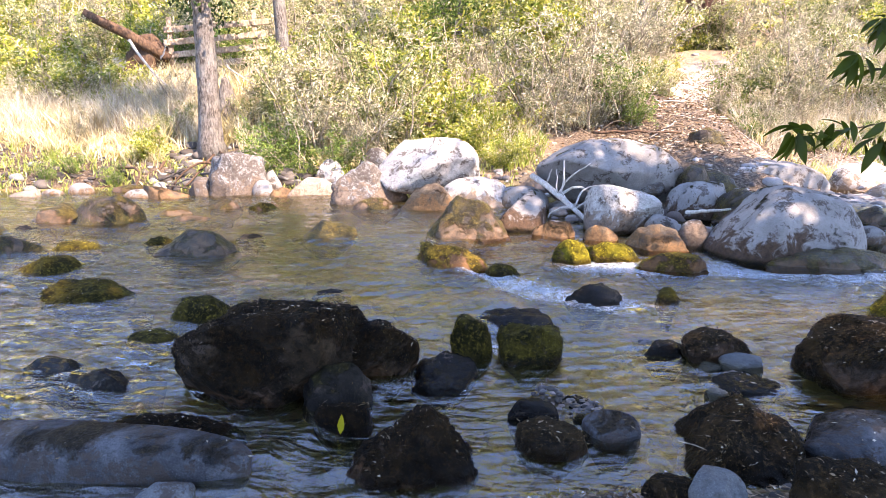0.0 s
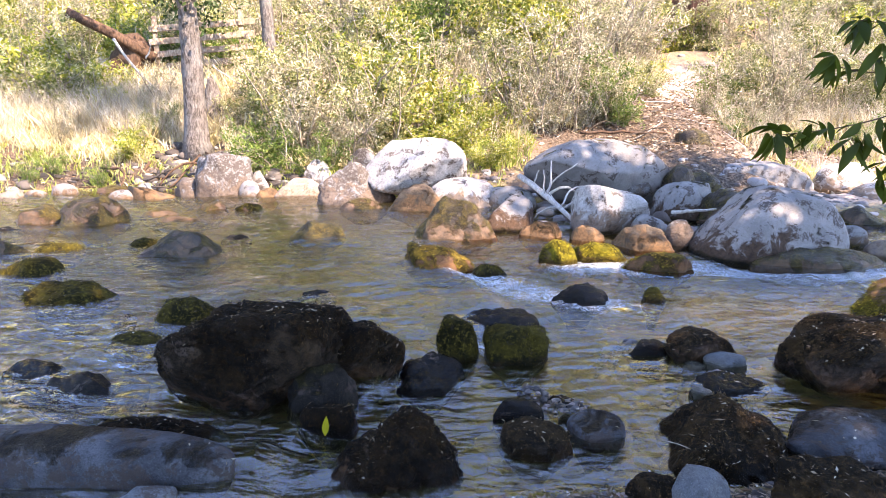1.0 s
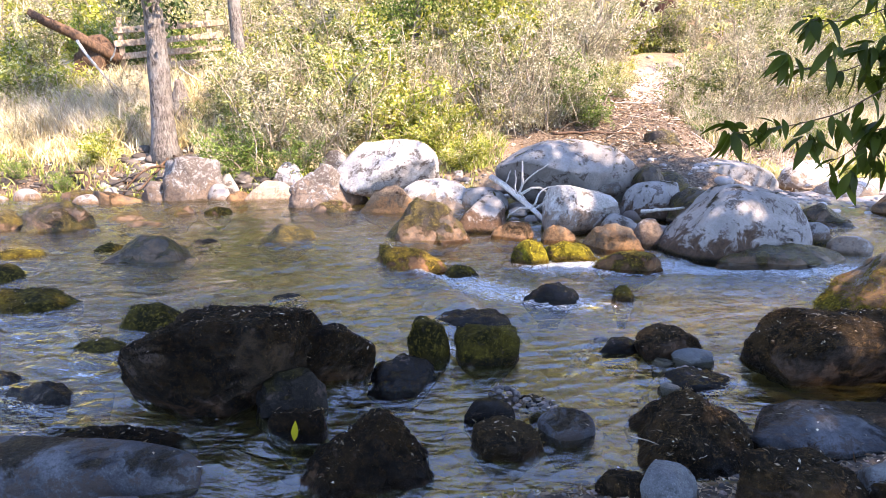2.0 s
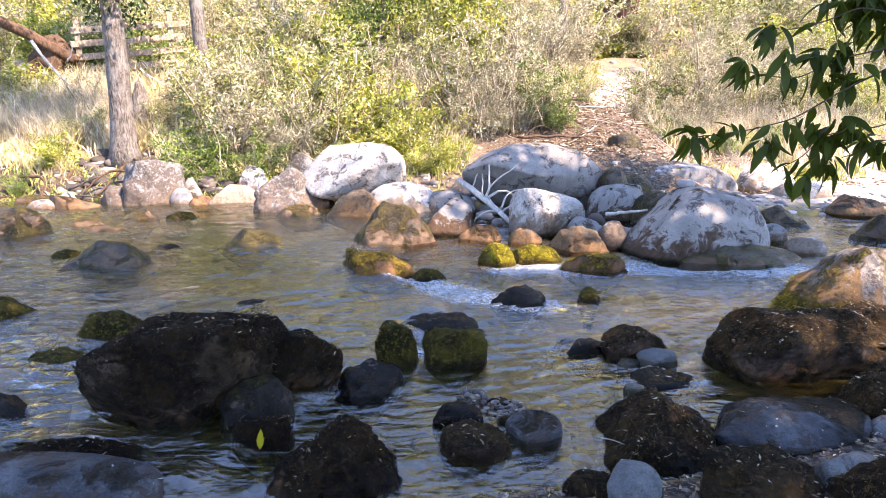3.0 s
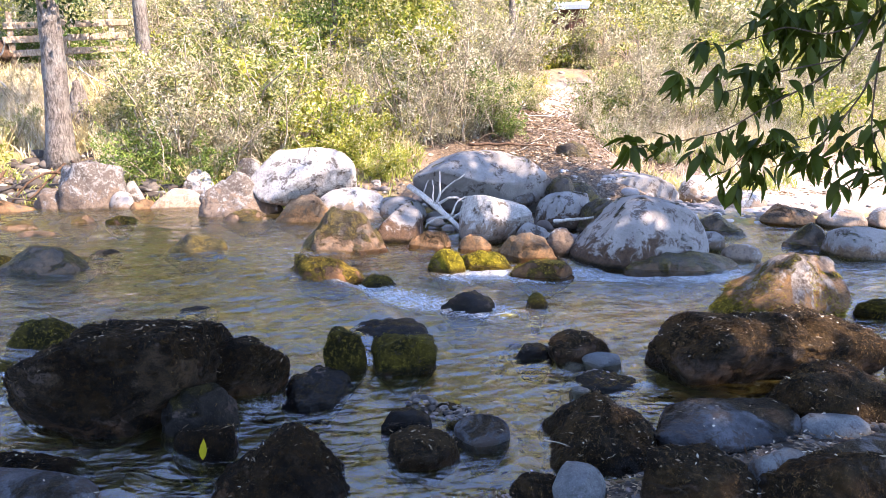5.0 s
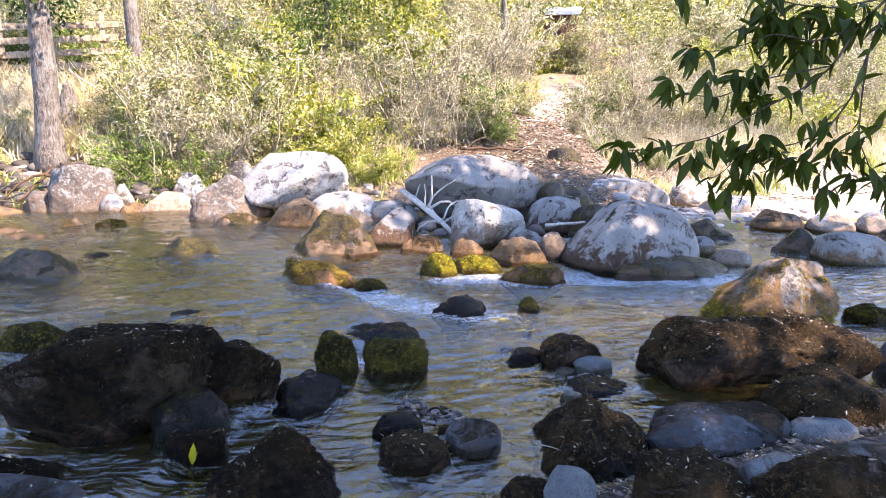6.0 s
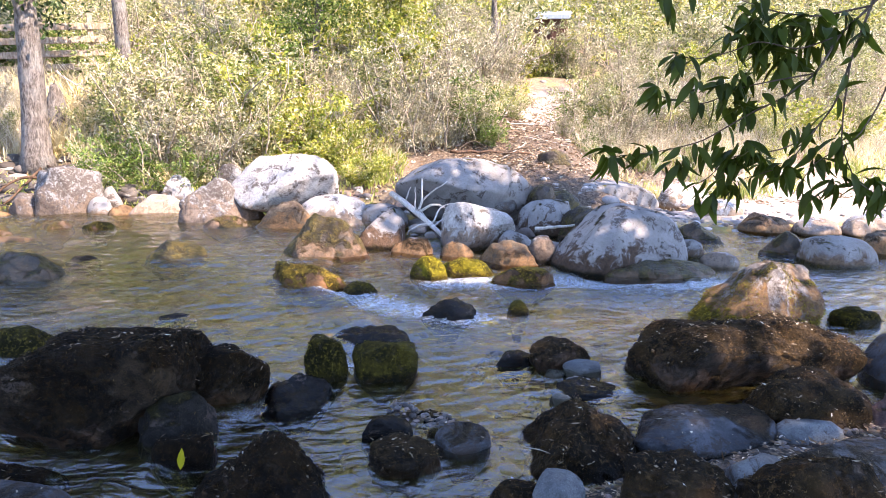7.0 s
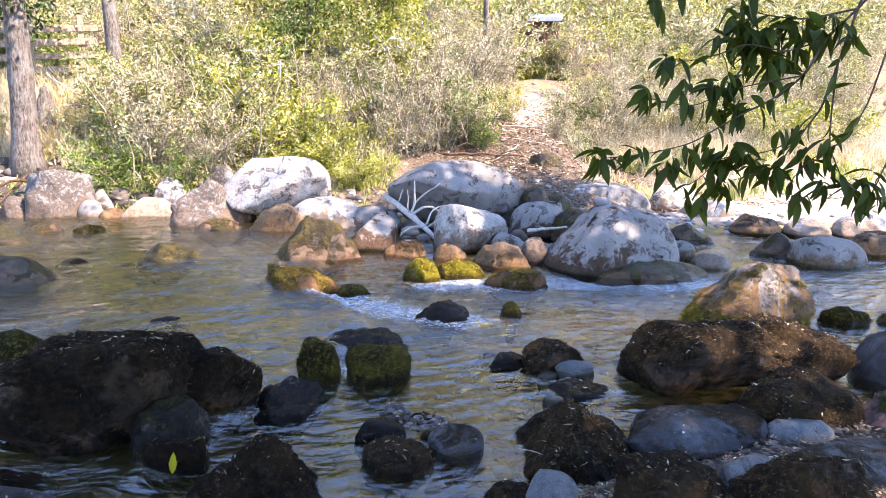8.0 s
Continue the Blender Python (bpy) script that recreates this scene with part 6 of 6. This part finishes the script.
def twig(points, thick, every=0.045):
    pts = np.array(points)
    k = np.linspace(0, len(pts) - 1, len(pts) * 5)
    fine = np.column_stack([np.interp(k, np.arange(len(pts)), pts[:, j]) for j in range(3)])
    for _ in range(2):
        fine[1:-1] = (fine[:-2] + 2 * fine[1:-1] + fine[2:]) / 4
    part("twig", mesh_of("twig", *tube(fine - np.array(hanging.location), np.linspace(thick, 0.0012, len(fine)), 6), W_twig), hanging)
    length = np.linalg.norm(np.diff(fine, axis=0), axis=1).sum()
    for t in np.linspace(0.35, 1.0, max(2, int(length / every))):
        i = min(int(t * (len(fine) - 1)), len(fine) - 2)
        along = fine[i + 1] - fine[i]
        along /= np.linalg.norm(along) + 1e-9
        hang_leaf(fine[i], along * 0.5 + leaf_rng.normal(size=3) * (0.6, 0.6, 0.35) - (0, 0, 0.55), leaf_rng.uniform(0.6, 1.05))


def tuft(x, y, z, count, side=0.0):
    """Leaves that fan out from the end of a twig and hang down."""
    for _ in range(round(count * 1.3)):
        a = leaf_rng.uniform(0, 6.28)
        hang_leaf((x + leaf_rng.normal() * 0.015, y + leaf_rng.normal() * 0.015, z + leaf_rng.normal() * 0.012),
                  (math.cos(a) * 0.6 + side, math.sin(a) * 0.6, leaf_rng.uniform(-1.7, 0.1)), leaf_rng.uniform(0.65, 1.2))


twig(((1.63, 1.46, 2.04), (1.56, 1.48, 1.95), (1.48, 1.49, 1.87), (1.42, 1.48, 1.77), (1.33, 1.49, 1.70), (1.26, 1.52, 1.66), (1.15, 1.56, 1.58), (1.04, 1.58, 1.55), (0.91, 1.63, 1.53)), 0.0045)
twig(((1.64, 1.53, 2.05), (1.60, 1.52, 1.96), (1.55, 1.51, 1.81), (1.50, 1.49, 1.69), (1.45, 1.51, 1.60), (1.39, 1.51, 1.52), (1.29, 1.55, 1.48)), 0.0045)
twig(((1.48, 1.49, 1.87), (1.38, 1.51, 1.83), (1.26, 1.52, 1.85), (1.20, 1.55, 1.82), (1.12, 1.58, 1.80), (1.07, 1.60, 1.81)), 0.0022)
twig(((1.42, 1.48, 1.77), (1.33, 1.52, 1.75), (1.25, 1.55, 1.73), (1.15, 1.57, 1.68), (1.08, 1.60, 1.69), (1.01, 1.63, 1.71)), 0.0022)
twig(((1.55, 1.51, 1.81), (1.53, 1.49, 1.69), (1.52, 1.47, 1.58), (1.55, 1.44, 1.49), (1.58, 1.41, 1.46)), 0.0030)
twig(((1.67, 1.47, 1.86), (1.64, 1.48, 1.70), (1.59, 1.49, 1.60), (1.48, 1.51, 1.53), (1.44, 1.51, 1.47)), 0.0030)
twig(((1.45, 1.51, 1.60), (1.37, 1.53, 1.56), (1.24, 1.56, 1.54), (1.19, 1.57, 1.48), (1.14, 1.58, 1.45)), 0.0022)
twig(((1.56, 1.48, 1.95), (1.43, 1.52, 1.92), (1.33, 1.55, 1.93), (1.24, 1.58, 1.96)), 0.0030)
twig(((1.17, 1.55, 2.05), (1.11, 1.58, 1.99), (1.03, 1.61, 1.96)), 0.0020)
twig(((1.72, 1.43, 1.77), (1.69, 1.43, 1.57), (1.65, 1.43, 1.46), (1.62, 1.44, 1.42)), 0.0030)
tuft(1.08, 1.59, 1.81, 8)
tuft(1.02, 1.62, 1.72, 7)
tuft(1.12, 1.58, 1.73, 6, -0.3)
tuft(1.20, 1.56, 1.74, 9)
tuft(1.25, 1.54, 1.77, 8)
tuft(1.32, 1.55, 1.88, 12)
tuft(1.28, 1.57, 1.86, 8)
tuft(1.37, 1.53, 1.82, 10)
tuft(0.91, 1.63, 1.54, 9)
tuft(0.96, 1.61, 1.54, 2)
tuft(1.00, 1.59, 1.55, 2)
tuft(1.09, 1.56, 1.53, 9)
tuft(1.17, 1.55, 1.57, 4)
tuft(1.24, 1.56, 1.54, 10)
tuft(1.28, 1.53, 1.57, 12)
tuft(1.25, 1.55, 1.46, 9)
tuft(1.20, 1.57, 1.43, 6)
tuft(1.34, 1.54, 1.53, 8)
tuft(1.28, 1.53, 1.68, 5)
tuft(1.48, 1.51, 1.54, 7)
tuft(1.52, 1.47, 1.48, 6, -0.2)
tuft(1.62, 1.45, 1.47, 9)
tuft(1.64, 1.44, 1.50, 6)
tuft(1.03, 1.60, 1.96, 5)
tuft(1.28, 1.56, 1.97, 6)
tuft(1.45, 1.51, 1.89, 7)
tuft(1.24, 1.57, 1.92, 6)
tuft(1.24, 1.56, 1.68, 7)
tuft(1.42, 1.53, 1.92, 8)
tuft(1.43, 1.53, 1.63, 4)
tuft(1.69, 1.43, 1.45, 6)
tuft(1.35, 1.53, 1.90, 8)
tuft(1.30, 1.56, 1.83, 7)
tuft(1.41, 1.52, 1.86, 8)
tuft(1.35, 1.54, 1.79, 7)
tuft(1.50, 1.49, 1.92, 8)
tuft(1.22, 1.58, 1.87, 6)
tuft(1.26, 1.56, 1.91, 6)
tuft(1.57, 1.49, 1.90, 6)
tuft(1.54, 1.48, 1.59, 5)
tuft(1.40, 1.52, 1.51, 7)
tuft(1.47, 1.50, 1.44, 5)
